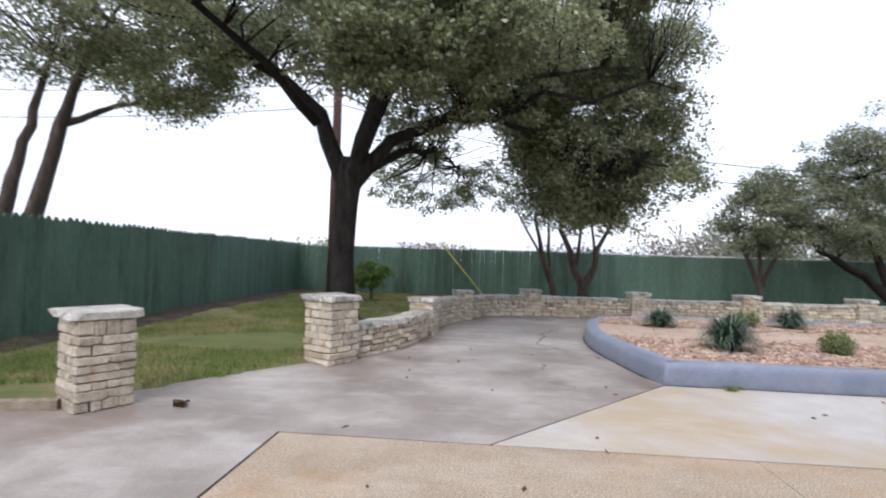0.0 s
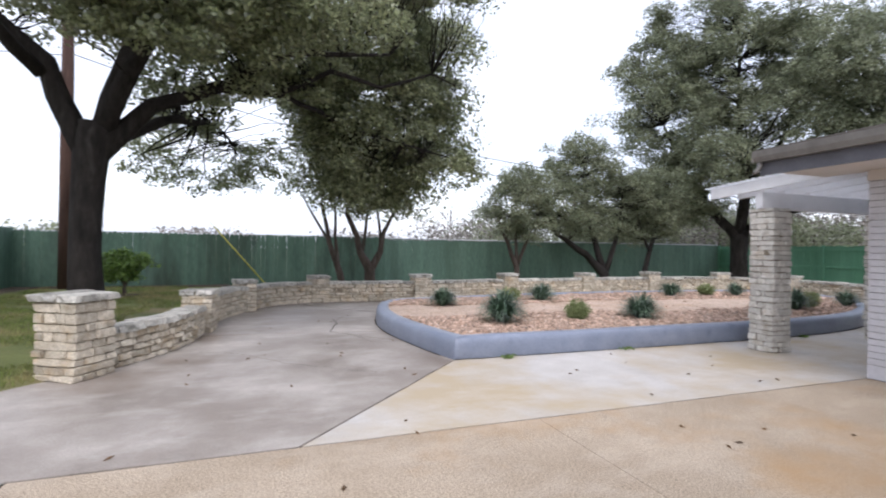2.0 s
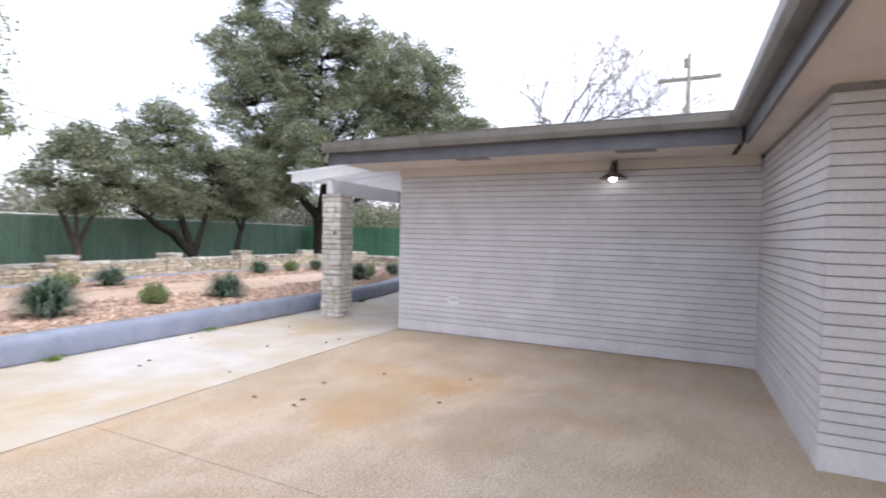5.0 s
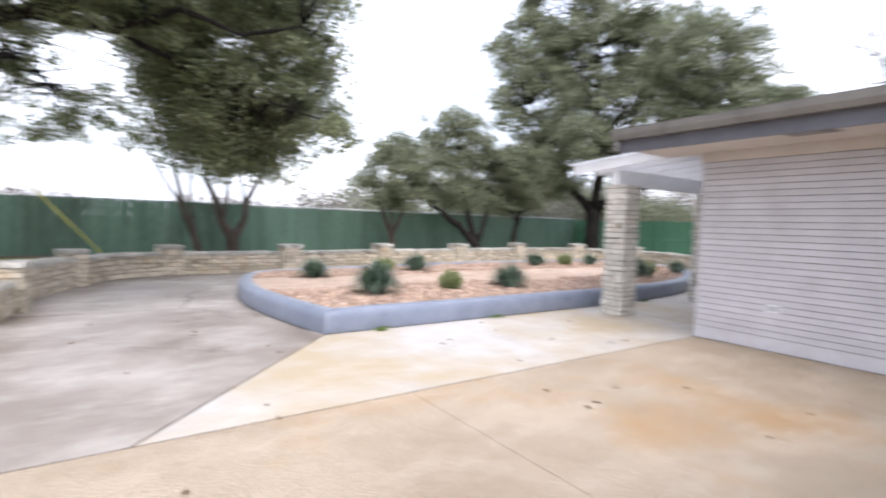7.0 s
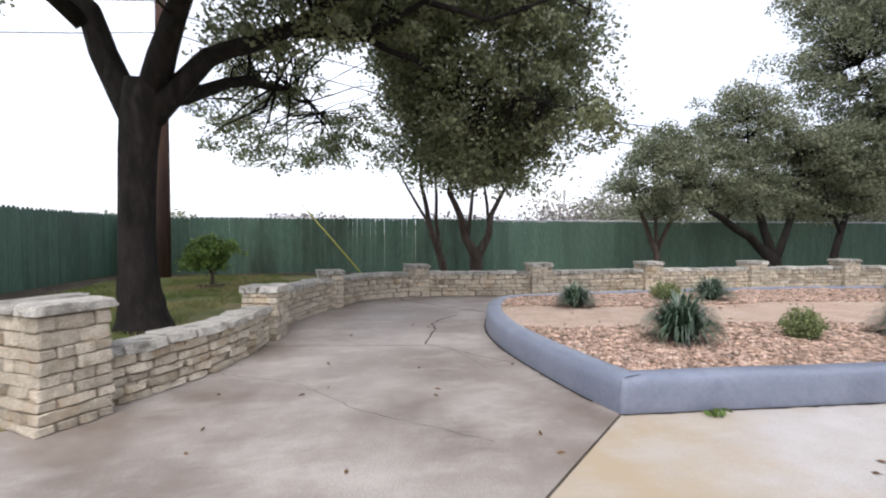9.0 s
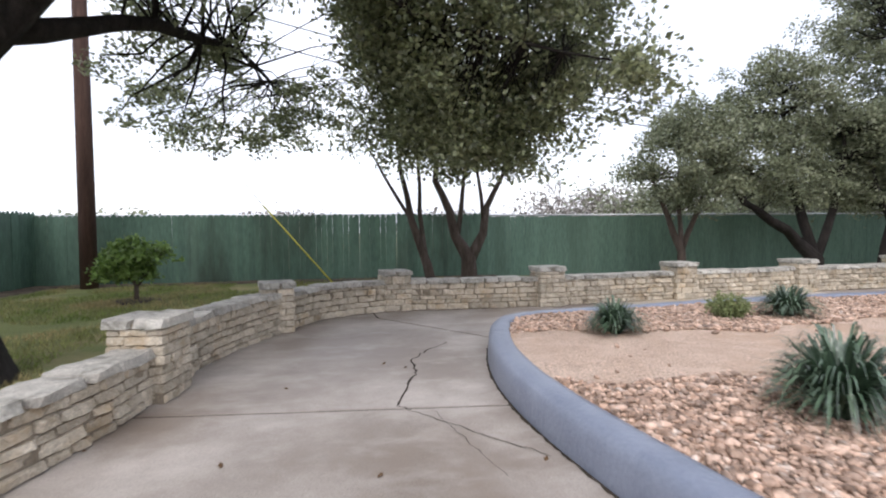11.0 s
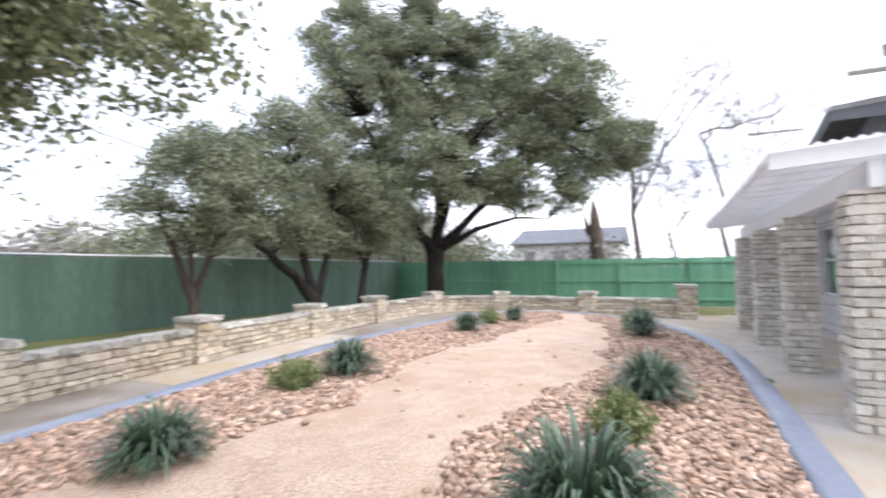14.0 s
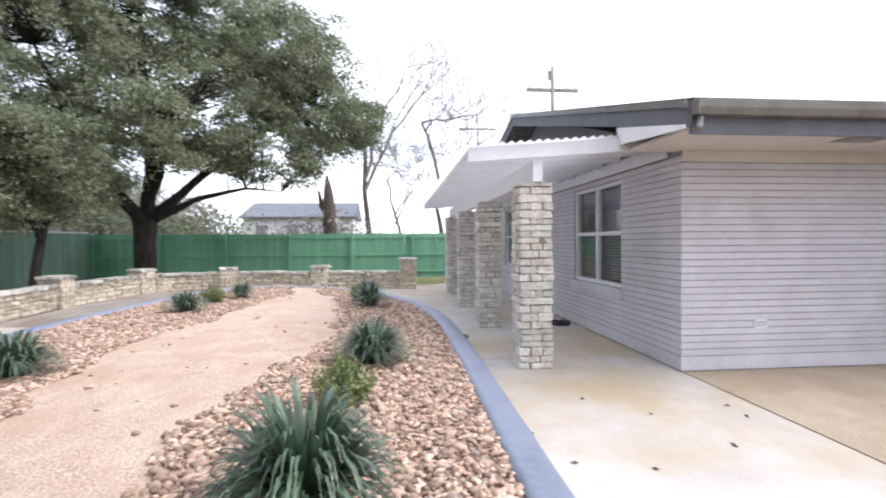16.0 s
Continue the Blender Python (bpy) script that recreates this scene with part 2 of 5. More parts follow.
M_FARROOF = material("far_grey_roof", [(0.3, (0.14, 0.15, 0.17)), (0.7, (0.2, 0.21, 0.23))], 2, 10, 0.9, 0.3)
M_HAZE = material("far_scrub", [(0.3, (0.24, 0.22, 0.205)), (0.7, (0.36, 0.335, 0.31))], 0.3, 4, 0.95, 0, island=0.3)

M_GLASS = bpy.data.materials.new("window_glass")
M_GLASS.use_nodes = True
gp = M_GLASS.node_tree.nodes["Principled BSDF"]
gp.inputs["Base Color"].default_value = (0.85, 0.9, 0.9, 1)
gp.inputs["Roughness"].default_value = 0.03
gp.inputs["Transmission Weight"].default_value = 1.0
gp.inputs["IOR"].default_value = 1.45
M_BULB = bpy.data.materials.new("lit_bulb")
M_BULB.use_nodes = True
bp = M_BULB.node_tree.nodes["Principled BSDF"]
bp.inputs["Emission Color"].default_value = (1, 0.95, 0.85, 1)
bp.inputs["Emission Strength"].default_value = 6.0

# ---- mesh helpers ----
rng = np.random.default_rng(7)


def mesh_of(name, verts, faces, mat, smooth=False):
    me = bpy.data.meshes.new(name)
    me.from_pydata([tuple(v) for v in verts], [], faces)
    me.materials.append(mat)
    if smooth:
        me.polygons.foreach_set("use_smooth", [True] * len(me.polygons))
    me.update()
    return me


def under(ob, parent):
    if parent is not None:
        ob.parent = parent
    return ob


def piece(name, verts, faces, mat, parent=None, label="", smooth=False):
    ob = under(new(name, mesh_of(name, verts, faces, mat, smooth)), parent)
    return tagged(ob, label) if label else ob


def part(name, bm, mat, parent=None, label="", smooth=False):
    me = bpy.data.meshes.new(name)
    bm.to_mesh(me)
    bm.free()
    me.materials.append(mat)
    if smooth:
        me.polygons.foreach_set("use_smooth", [True] * len(me.polygons))
    ob = under(new(name, me), parent)
    return tagged(ob, label) if label else ob


def thing(name, at=(0, 0, 0), rz=0.0):
    ob = new(name)
    ob.matrix_basis = pose(*at, 0, 0, rz)
    return ob


def box(x0, x1, y0, y1, z0, z1, bevel=0.0, seg=1):
    bm = bmesh.new()
    bmesh.ops.create_cube(bm, size=1)
    for v in bm.verts:
        v.co = Vector(((x0 + x1) / 2 + v.co.x * (x1 - x0), (y0 + y1) / 2 + v.co.y * (y1 - y0), (z0 + z1) / 2 + v.co.z * (z1 - z0)))
    if bevel:
        bmesh.ops.bevel(bm, geom=bm.edges[:], offset=bevel, segments=seg, affect="EDGES")
    return bm


BOX_FACES = [(0, 3, 2, 1), (4, 5, 6, 7), (0, 1, 5, 4), (1, 2, 6, 5), (2, 3, 7, 6), (3, 0, 4, 7)]


def prism(poly, z0, z1):
    """Vertices and faces of an upright prism over a polygon."""
    n = len(poly)
    vs = [(x, y, z0) for x, y in poly] + [(x, y, z1) for x, y in poly]
    fs = [tuple(range(n))[::-1], tuple(range(n, 2 * n))] + [(i, (i + 1) % n, n + (i + 1) % n, n + i) for i in range(n)]
    return vs, fs


def sweep(profile, path, closed_profile=True):
    """A profile of (offset, height) swept along a level path of (x, y, z); offset to the right of the way."""
    vs, fs, n = [], [], len(profile)
    for i, p in enumerate(path):
        a, b = Vector(path[max(i - 1, 0)]), Vector(path[min(i + 1, len(path) - 1)])
        d = (b - a).normalized()
        r = Vector((d.y, -d.x, 0)).normalized()
        for o, h in profile:
            vs.append((p[0] + r.x * o, p[1] + r.y * o, p[2] + h))
    for i in range(len(path) - 1):
        for k in range(n if closed_profile else n - 1):
            k2 = (k + 1) % n
            fs.append((i * n + k, (i + 1) * n + k, (i + 1) * n + k2, i * n + k2))
    if closed_profile:
        fs += [tuple(range(n)), tuple(range((len(path) - 1) * n, len(path) * n))[::-1]]
    return vs, fs


class Soup:
    """Collects vertices and faces of many small shapes into one mesh."""

    def __init__(self):
        self.v, self.f, self.n = [], [], 0

    def add(self, vs, fs):
        self.v.append(np.asarray(vs, float))
        self.f += [tuple(i + self.n for i in f) for f in fs]
        self.n += len(vs)

    def out(self, name, mat, parent=None, label="", smooth=False):
        return piece(name, np.concatenate(self.v), self.f, mat, parent, label, smooth)


def tube(pts, radii, sides=8, wob=0.0):
    pts = [Vector(p) for p in pts]
    vs, fs = [], []
    for i, p in enumerate(pts):
        d = (pts[min(i + 1, len(pts) - 1)] - pts[max(i - 1, 0)]).normalized()
        ref = Vector((1, 0, 0)) if abs(d.x) < 0.8 else Vector((0, 1, 0))
        u = d.cross(ref).normalized()
        w = d.cross(u)
        for k in range(sides):
            a = 2 * math.pi * k / sides
            r = radii[i] * (1 + wob * math.sin(3 * a + i * 1.7) + wob * 0.6 * math.sin(5 * a - i))
            q = p + u * (r * math.cos(a)) + w * (r * math.sin(a))
            vs.append((q.x, q.y, q.z))
    for i in range(len(pts) - 1):
        for k in range(sides):
            k2 = (k + 1) % sides
            fs.append((i * sides + k, i * sides + k2, (i + 1) * sides + k2, (i + 1) * sides + k))
    fs += [tuple(range(sides))[::-1], tuple(range((len(pts) - 1) * sides, len(pts) * sides))]
    return vs, fs


def quads_mesh(name, quads, mat, parent=None, label=""):
    """One mesh of separate four-cornered leaves, from an array n x 4 x 3."""
    n = len(quads)
    me = bpy.data.meshes.new(name)
    me.vertices.add(4 * n)
    me.vertices.foreach_set("co", quads.reshape(-1).astype(np.float32))
    me.loops.add(4 * n)
    me.loops.foreach_set("vertex_index", np.arange(4 * n, dtype=np.int32))
    me.polygons.add(n)
    me.polygons.foreach_set("loop_start", np.arange(0, 4 * n, 4, dtype=np.int32))
    me.polygons.foreach_set("loop_total", np.full(n, 4, dtype=np.int32))
    me.materials.append(mat)
    me.update(calc_edges=True)
    me.validate()
    ob = under(new(name, me), parent)
    return tagged(ob, label) if label else ob


def leaf_quads(centres, size, r, droop=0.3):
    """Pointed leaves, one at each centre, turned at random and drooping a little."""
    n = len(centres)
    d = r.normal(size=(n, 3))
    d[:, 2] = d[:, 2] * 0.7 - droop
    d /= np.linalg.norm(d, axis=1)[:, None]
    s = np.cross(d, r.normal(size=(n, 3)))
    s /= np.linalg.norm(s, axis=1)[:, None] + 1e-9
    up = np.cross(d, s)
    L = size * r.uniform(0.7, 1.35, (n, 1))
    W = L * r.uniform(0.22, 0.34, (n, 1))
    a = centres - d * L * 0.5
    c = centres + d * L * 0.5
    mid = centres + up * L * 0.08
    return np.stack([a, mid + s * W, c, mid - s * W], axis=1)


def bend(a, b, sag, n, r, jitter):
    a, b = np.array(a, float), np.array(b, float)
    L = np.linalg.norm(b - a)
    out = []
    for i in range(n + 1):
        t = i / n
        p = a * (1 - t) + b * t
        p[2] += sag * 4 * t * (1 - t)
        if 0 < i < n:
            p += r.normal(size=3) * jitter * L
        out.append(p)
    return out


def tree(name, at, limbs, blobs, leaf_mat, bark_mat, seed, leaf=0.075, clump=0.42, per_clump=90, label="", category="tree", group="", hollow=0.5, sides=9, gaps=-0.16):
    """limbs: lists of (x, y, z, radius) from the base; blobs: (x, y, z, rx, ry, rz, clumps), all from the base of the tree."""
    r = np.random.default_rng(seed)
    root = thing(name, at)
    wood_pts = []
    for i, limb in enumerate(limbs):
        pts, rad = [], []
        for a, b in zip(limb[:-1], limb[1:]):
            n = max(2, int(np.linalg.norm(np.subtract(b[:3], a[:3])) / 0.45))
            seg = bend(a[:3], b[:3], 0, n, r, 0.012)
            for k in range(n):
                pts.append(seg[k])
                rad.append(a[3] + (b[3] - a[3]) * k / n)
        pts.append(np.array(limb[-1][:3], float))
        rad.append(limb[-1][3])
        vs, fs = tube(pts, rad, sides if i == 0 else 7, 0.06)
        piece("trunk" if i == 0 else "limb", vs, fs, bark_mat, root, "", True)
        wood_pts += [(p, q) for p, q in zip(pts, rad) if p[2] > (1.0 if leaf_mat is not M_LEAF3 else 0.3)]
    wp = np.array([p for p, _ in wood_pts])
    wr = np.array([q for _, q in wood_pts])
    twigs, leaves = Soup(), []
    for bx, by, bz, rx, ry, rz, count, *thin in blobs:
        c = np.array((bx, by, bz))
        for _ in range(count):
            d = r.normal(size=3)
            d /= np.linalg.norm(d)
            lump = 1 + 0.4 * noise.noise(Vector(d) * 1.9 + Vector((seed, bx, bz))) + 0.16 * noise.noise(Vector(d) * 5.0 + Vector((bz, seed, by)))
            q = c + d * np.array((rx, ry, rz)) * lump * (hollow + (1 - hollow) * r.random()) ** 0.6
            if q[2] < 0.4 or (gaps and noise.noise(Vector(q) * 0.62 + Vector((seed, 0, 0))) < gaps):
                continue
            dist = np.linalg.norm(wp - q, axis=1) + np.maximum(0, wp[:, 2] - q[2]) * 0.5
            j = int(np.argmin(dist))
            if r.random() < 0.6 or dist[j] < 1.2:
                path = bend(wp[j], q, 0.04 * dist[j], 4, r, 0.05)
                r0 = min(wr[j] * 0.5, 0.008 + 0.012 * dist[j])
                twigs.add(*tube(path, [r0, r0 * 0.8, r0 * 0.6, r0 * 0.45, 0.004], 4))
            k = int(per_clump * r.uniform(0.5, 1.4) * (thin[0] if thin else 1))
            spread = clump * r.uniform(0.7, 1.35)
            off = r.normal(size=(k, 3))
            off *= (r.random((k, 1)) ** 0.45) / np.linalg.norm(off, axis=1)[:, None]
            off *= np.array((spread, spread, spread * 0.62)) * (0.6 if thin else 0.95)
            off *= 1 + 0.6 * r.random(3) * (1, 1, 0.3)
            off[:, 2] -= 0.35 * (off[:, 0] ** 2 + off[:, 1] ** 2) / max(spread, 0.1)
            leaves.append(q + off)
    if twigs.n:
        twigs.out("branchwork", bark_mat, root, "", True)
    quads_mesh("crown", leaf_quads(np.concatenate(leaves), leaf, r), leaf_mat, root)
    return tagged(root, label, category, group)

# ---- ground and paving ----
HX, HY = 7.74, 5.385          # the house's north-west corner
ground = tagged(new("ground", mesh_of("ground", [(-900, -900, -0.06), (900, -900, -0.06), (900, 900, -0.06), (-900, 900, -0.06)], [(0, 1, 2, 3)], M_SOIL)),
                "bare brown soil with sparse weeds around the yard", "ground", "", "structure")

pavement = tagged(thing("pavement"), "concrete path and patio slabs with dark dirty joints", "pavement", "", "structure")
vs, fs = prism([(-14, -8), (20.2, -8), (20.2, 16.2), (1.2, 16.2), (-0.8, 8.4), (-3.4, 5.3), (-14, 5.3)], -0.055, -0.008)
piece("joint_bed", vs, fs, M_JOINT, pavement)
SLABS = [
    (M_AGG, "tan exposed-aggregate patio slab", [(-0.59, -8), (3.2, -8), (3.2, 5.365), (-0.585, 5.365)]),
    (M_AGG, "tan exposed-aggregate patio slab", [(3.206, -8), (7.9, -8), (7.9, 5.365), (3.206, 5.365)]),
    (M_CONC, "grey stained concrete slab", [(-14, -8), (-0.61, -8), (-0.61, 5.39), (1.16, 5.39), (3.5, 7.95), (3.5, 10.29), (-0.2, 10.65), (-0.3, 9.6), (-0.7, 9.0), (-1.2, 8.25), (-2.0, 7.2), (-2.65, 6.3), (-3.4, 5.35), (-14, 5.35)]),
    (M_PALE, "pale concrete patio slab", [(1.19, 5.39), (8.55, 5.39), (8.6, 8.0), (3.535, 7.96)]),
    (M_PALE, "pale concrete patio slab", [(8.565, 5.3), (12.0, 5.3), (12.0, 9.5), (8.615, 8.0)]),
    (M_PALE, "pale concrete patio slab", [(12.012, 5.3), (20.0, 5.3), (20.0, 9.6), (12.012, 9.5)]),
    (M_CONC, "grey concrete path slab with a long crack", [(-0.2, 10.685), (3.5, 10.325), (3.5, 12.9), (2.01, 14.8), (1.9, 15.75), (0.7, 15.4), (0.0, 14.0), (-0.1, 12.0)]),
    (M_CONC, "grey concrete path slab", [(2.045, 14.825), (3.545, 12.9), (7.0, 12.9), (7.0, 15.8), (1.92, 15.75)]),
    (M_PALE, "pale concrete path slab", [(7.012, 12.9), (12.0, 12.9), (12.0, 16.1), (7.012, 15.8)]),
    (M_CONC, "damp grey concrete path slab", [(12.012, 12.9), (19.4, 9.61), (19.4, 16.4), (12.012, 16.1)]),
]
for mat, lab, poly in SLABS:
    vs, fs = prism(poly, -0.05, 0.0)
    piece("slab", vs, fs, mat, pavement, lab)


def ribbon(pts, w, z, r, jag):
    left, right, fine = [], [], []
    for a, b in zip(pts[:-1], pts[1:]):
        n = max(2, int(math.dist(a, b) / 0.07))
        fine += [(a[0] + (b[0] - a[0]) * k / n + r.normal() * jag, a[1] + (b[1] - a[1]) * k / n + r.normal() * jag) for k in range(n)]
    fine.append(pts[-1])
    for i, p in enumerate(fine):
        a, b = fine[max(i - 1, 0)], fine[min(i + 1, len(fine) - 1)]
        d = Vector((b[0] - a[0], b[1] - a[1]))
        d.normalize()
        k = w * (0.4 + 0.8 * r.random())
        left.append((p[0] - d.y * k, p[1] + d.x * k, z))
        right.append((p[0] + d.y * k, p[1] - d.x * k, z))
    n = len(fine)
    return left + right, [(i, n + i, n + i + 1, i + 1) for i in range(n - 1)]


for crack, w in (([(2.04, 10.5), (2.2, 11.1), (2.32, 11.45), (2.3, 11.95), (2.55, 12.4), (2.85, 12.75)], 0.011),
                 ([(2.05, 10.5), (2.7, 9.7), (2.95, 9.4)], 0.005), ([(-0.2, 9.4), (0.6, 9.0), (1.2, 8.2), (2.2, 7.4)], 0.003),
                 ([(2.3, 10.4), (2.45, 9.8), (2.6, 9.2)], 0.003)):
    vs, fs = ribbon(crack, w, 0.004, rng, 0.012)
    piece("crack", vs, fs, M_JOINT, pavement, "dark jagged crack")

# ---- lawn ----


def lawn_z(x, y):
    k = min(1.0, max(0.0, (y - 7.0) / 9.0))
    return 0.01 + 0.16 * k + 0.03 * noise.noise((x * 0.5, y * 0.5, 0))


LAWN = [(-6.3, 5.1), (-3.3, 5.45), (-2.6, 6.3), (-1.95, 7.25), (-1.25, 8.2), (-0.55, 9.2), (-0.25, 10.6), (-0.15, 12.4), (0.25, 13.9), (1.0, 15.2), (2.2, 15.75), (5, 15.7), (8, 16.0), (11, 16.3), (14, 16.6), (17.8, 16.6), (19.4, 14.3), (18.9, 8.3), (19.9, 6.8), (22.4, 6.5), (22.4, 20.1), (-6.3, 20.1)]


def inside(x, y, poly):
    hit = False
    for (x0, y0), (x1, y1) in zip(poly, poly[1:] + poly[:1]):
        if (y0 > y) != (y1 > y) and x < (x1 - x0) * (y - y0) / (y1 - y0) + x0:
            hit = not hit
    return hit


bm = bmesh.new()
cells = {}
for i in range(118):
    for j in range(64):
        x, y = -6.5 + i * 0.25, 5.0 + j * 0.25
        if inside(x, y, LAWN) or inside(x + 0.25, y + 0.25, LAWN) or inside(x + 0.25, y, LAWN) or inside(x, y + 0.25, LAWN):
            q = []
            for di, dj in ((0, 0), (1, 0), (1, 1), (0, 1)):
                key = (i + di, j + dj)
                if key not in cells:
                    px, py = -6.5 + key[0] * 0.25, 5.0 + key[1] * 0.25
                    zz = lawn_z(px, py) if inside(px, py, LAWN) else -0.03
                    cells[key] = bm.verts.new((px, py, zz))
                q.append(cells[key])
            bm.faces.new(q)
lawn = tagged(part("lawn", bm, M_LAWN, None, "", True), "patchy winter lawn with bare soil by the fence", "lawn", "", "structure")

n_try = 120000
gx, gy = rng.uniform(-6.2, 4, n_try), 5.3 + 14.5 * rng.random(n_try) ** 1.5
keep = np.array([inside(x, y, LAWN) and noise.noise((x * 0.6, y * 0.6, 4)) > -0.2 + (0.5 if x < -5.3 else 0) for x, y in zip(gx, gy)])
gx, gy = gx[keep], gy[keep]
gz = np.array([lawn_z(x, y) for x, y in zip(gx, gy)])
n = len(gx)
h = rng.uniform(0.03, 0.075, n)
ang = rng.uniform(0, 6.283, n)
lean = rng.normal(0, 0.025, (n, 2))
ca, sa = np.cos(ang) * 0.006, np.sin(ang) * 0.006
base = np.stack([gx, gy, gz], 1)
quads = np.stack([base + np.stack([ca, sa, -0.01 + 0 * h], 1), base - np.stack([ca, sa, 0.01 + 0 * h], 1),
                  base + np.stack([lean[:, 0] - ca * 0.3, lean[:, 1] - sa * 0.3, h], 1), base + np.stack([lean[:, 0] + ca * 0.3, lean[:, 1] + sa * 0.3, h], 1)], 1)
tagged(quads_mesh("grass", quads, M_GRASS), "short green and straw-coloured lawn grass", "grass", "", "stuff")



def soil_strip(name, fence_at, u0, u1, depth, along_x):
    """Bare soil with a ragged edge along the foot of a fence."""
    vs, fs, n = [], [], int((u1 - u0) / 0.2)
    for i in range(n + 1):
        u = u0 + (u1 - u0) * i / n
        reach = depth * (1 + 0.55 * noise.noise((u * 0.5, 3, depth)) + 0.25 * noise.noise((u * 2.3, 7, depth)))
        for k, t in enumerate((0, 0.5, 0.85, 1.0)):
            v = fence_at + reach * t
            x, y = (u, v) if along_x else (v, u)
            vs.append((x, y, lawn_z(x, y) + (0.035 if k < 3 else -0.01) + 0.012 * noise.noise((x * 3, y * 3, 5))))
    for i in range(n):
        for k in range(3):
            a = i * 4 + k
            fs.append((a, a + 4, a + 5, a + 1))
    return tagged(piece(name, vs, fs, M_EARTH, None, "", True), "strip of dark bare soil along the fence foot", "soil", "", "structure")


soil_strip("soil_strip_west", -6.2, 5.6, 20.0, 0.75, False)
soil_strip("soil_strip_north", 20.1, -6.2, 5.5, -0.5, True)

# ---- raised bed ----
OUTLINE = [(3.34, 7.75), (5.0, 7.72), (8.0, 7.68), (10.0, 7.7), (11.5, 7.86), (12.8, 8.2), (14.3, 8.9), (15.6, 9.9), (16.4, 11.0), (16.6, 12.0), (16.3, 13.0), (15.2, 13.6), (12.5, 13.85), (9.5, 13.95), (7.0, 13.7), (5.2, 13.4), (4.2, 13.3), (3.65, 13.05), (3.35, 12.5), (3.15, 11.8), (3.03, 11.2), (2.97, 10.5), (3.0, 9.7), (3.11, 8.9), (3.2, 8.3)]


def smooth_loop(pts, hard=(0,), times=3):
    for k in range(times):
        out, marks = [], set()
        n = len(pts)
        for i in range(n):
            a, b = pts[i], pts[(i + 1) % n]
            if i in hard:
                marks.add(len(out))
                out.append(a)
                out.append((0.65 * a[0] + 0.35 * b[0], 0.65 * a[1] + 0.35 * b[1]))
            elif (i + 1) % n in hard:
                out.append((0.75 * a[0] + 0.25 * b[0], 0.75 * a[1] + 0.25 * b[1]))
                out.append((0.35 * a[0] + 0.65 * b[0], 0.35 * a[1] + 0.65 * b[1]))
            else:
                out.append((0.75 * a[0] + 0.25 * b[0], 0.75 * a[1] + 0.25 * b[1]))
                out.append((0.25 * a[0] + 0.75 * b[0], 0.25 * a[1] + 0.75 * b[1]))
        pts, hard = out, marks
    return pts


LOOP = smooth_loop(OUTLINE)
PROFILE = [(0.02, -0.03), (0.0, 0.02), (0.012, 0.2), (0.025, 0.262), (0.055, 0.29), (0.1, 0.302), (0.2, 0.302), (0.25, 0.292), (0.275, 0.25), (0.28, -0.03)]
vs, fs, n, m = [], [], len(LOOP), len(PROFILE)
INNER, MIDDLE = [], []
for i, p in enumerate(LOOP):
    a, b = Vector(LOOP[i - 1]), Vector(LOOP[(i + 1) % n])
    d1, d2 = (Vector(p) - a).normalized(), (b - Vector(p)).normalized()
    nrm = Vector((-(d1 + d2).y, (d1 + d2).x)).normalized()
    stretch = 1 / max(0.6, nrm.dot(Vector((-d1.y, d1.x))))
    wob = 0.006 * noise.noise((p[0] * 2, p[1] * 2, 0))
    for o, hh in PROFILE:
        vs.append((p[0] + nrm.x * o * stretch, p[1] + nrm.y * o * stretch, hh + (wob if hh > 0.1 else 0)))
    MIDDLE.append((p[0] + nrm.x * 0.2, p[1] + nrm.y * 0.2))
    INNER.append((p[0] + nrm.x * 0.27 * stretch, p[1] + nrm.y * 0.27 * stretch))
for i in range(n):
    j = (i + 1) % n
    for k in range(m - 1):
        fs.append((i * m + k, j * m + k, j * m + k + 1, i * m + k + 1))
tagged(piece("planter_kerb", vs, fs, M_CURB, None, "", True), "thick rounded masonry kerb painted slate blue around the bed", "kerb")

# granite path through the bed: its south and north sides by x
SOUTH = [(2.9, 10.0), (4.0, 9.85), (5.3, 10.0), (6.8, 9.85), (9.4, 9.45), (11.5, 9.6), (13.5, 9.95), (15.0, 10.6), (17, 11)]
NORTH = [(2.9, 12.2), (3.6, 11.95), (4.4, 11.7), (6.2, 11.3), (8.6, 11.9), (10.8, 11.4), (14.2, 11.0), (15.3, 11.2), (17, 11.1)]


def at_x(line, x):
    for (x0, y0), (x1, y1) in zip(line[:-1], line[1:]):
        if x0 <= x <= x1:
            return y0 + (y1 - y0) * (x - x0) / (x1 - x0)
    return line[-1][1]


def bed_z(x, y):
    return 0.256 + 0.03 * max(0.0, 1 - abs(y - 10.7) / 2.6) + 0.018 * noise.noise((x * 0.9, y * 0.9, 3)) + 0.012 * noise.noise((x * 4, y * 4, 3))


def on_granite(x, y):
    e = 0.3 * noise.noise((x * 1.1, y * 1.1, 9)) + 0.12 * noise.noise((x * 5, y * 5, 9)) + 0.07 * noise.noise((x * 17, y * 17, 2))
    return at_x(SOUTH, x) + e < y < at_x(NORTH, x) + e


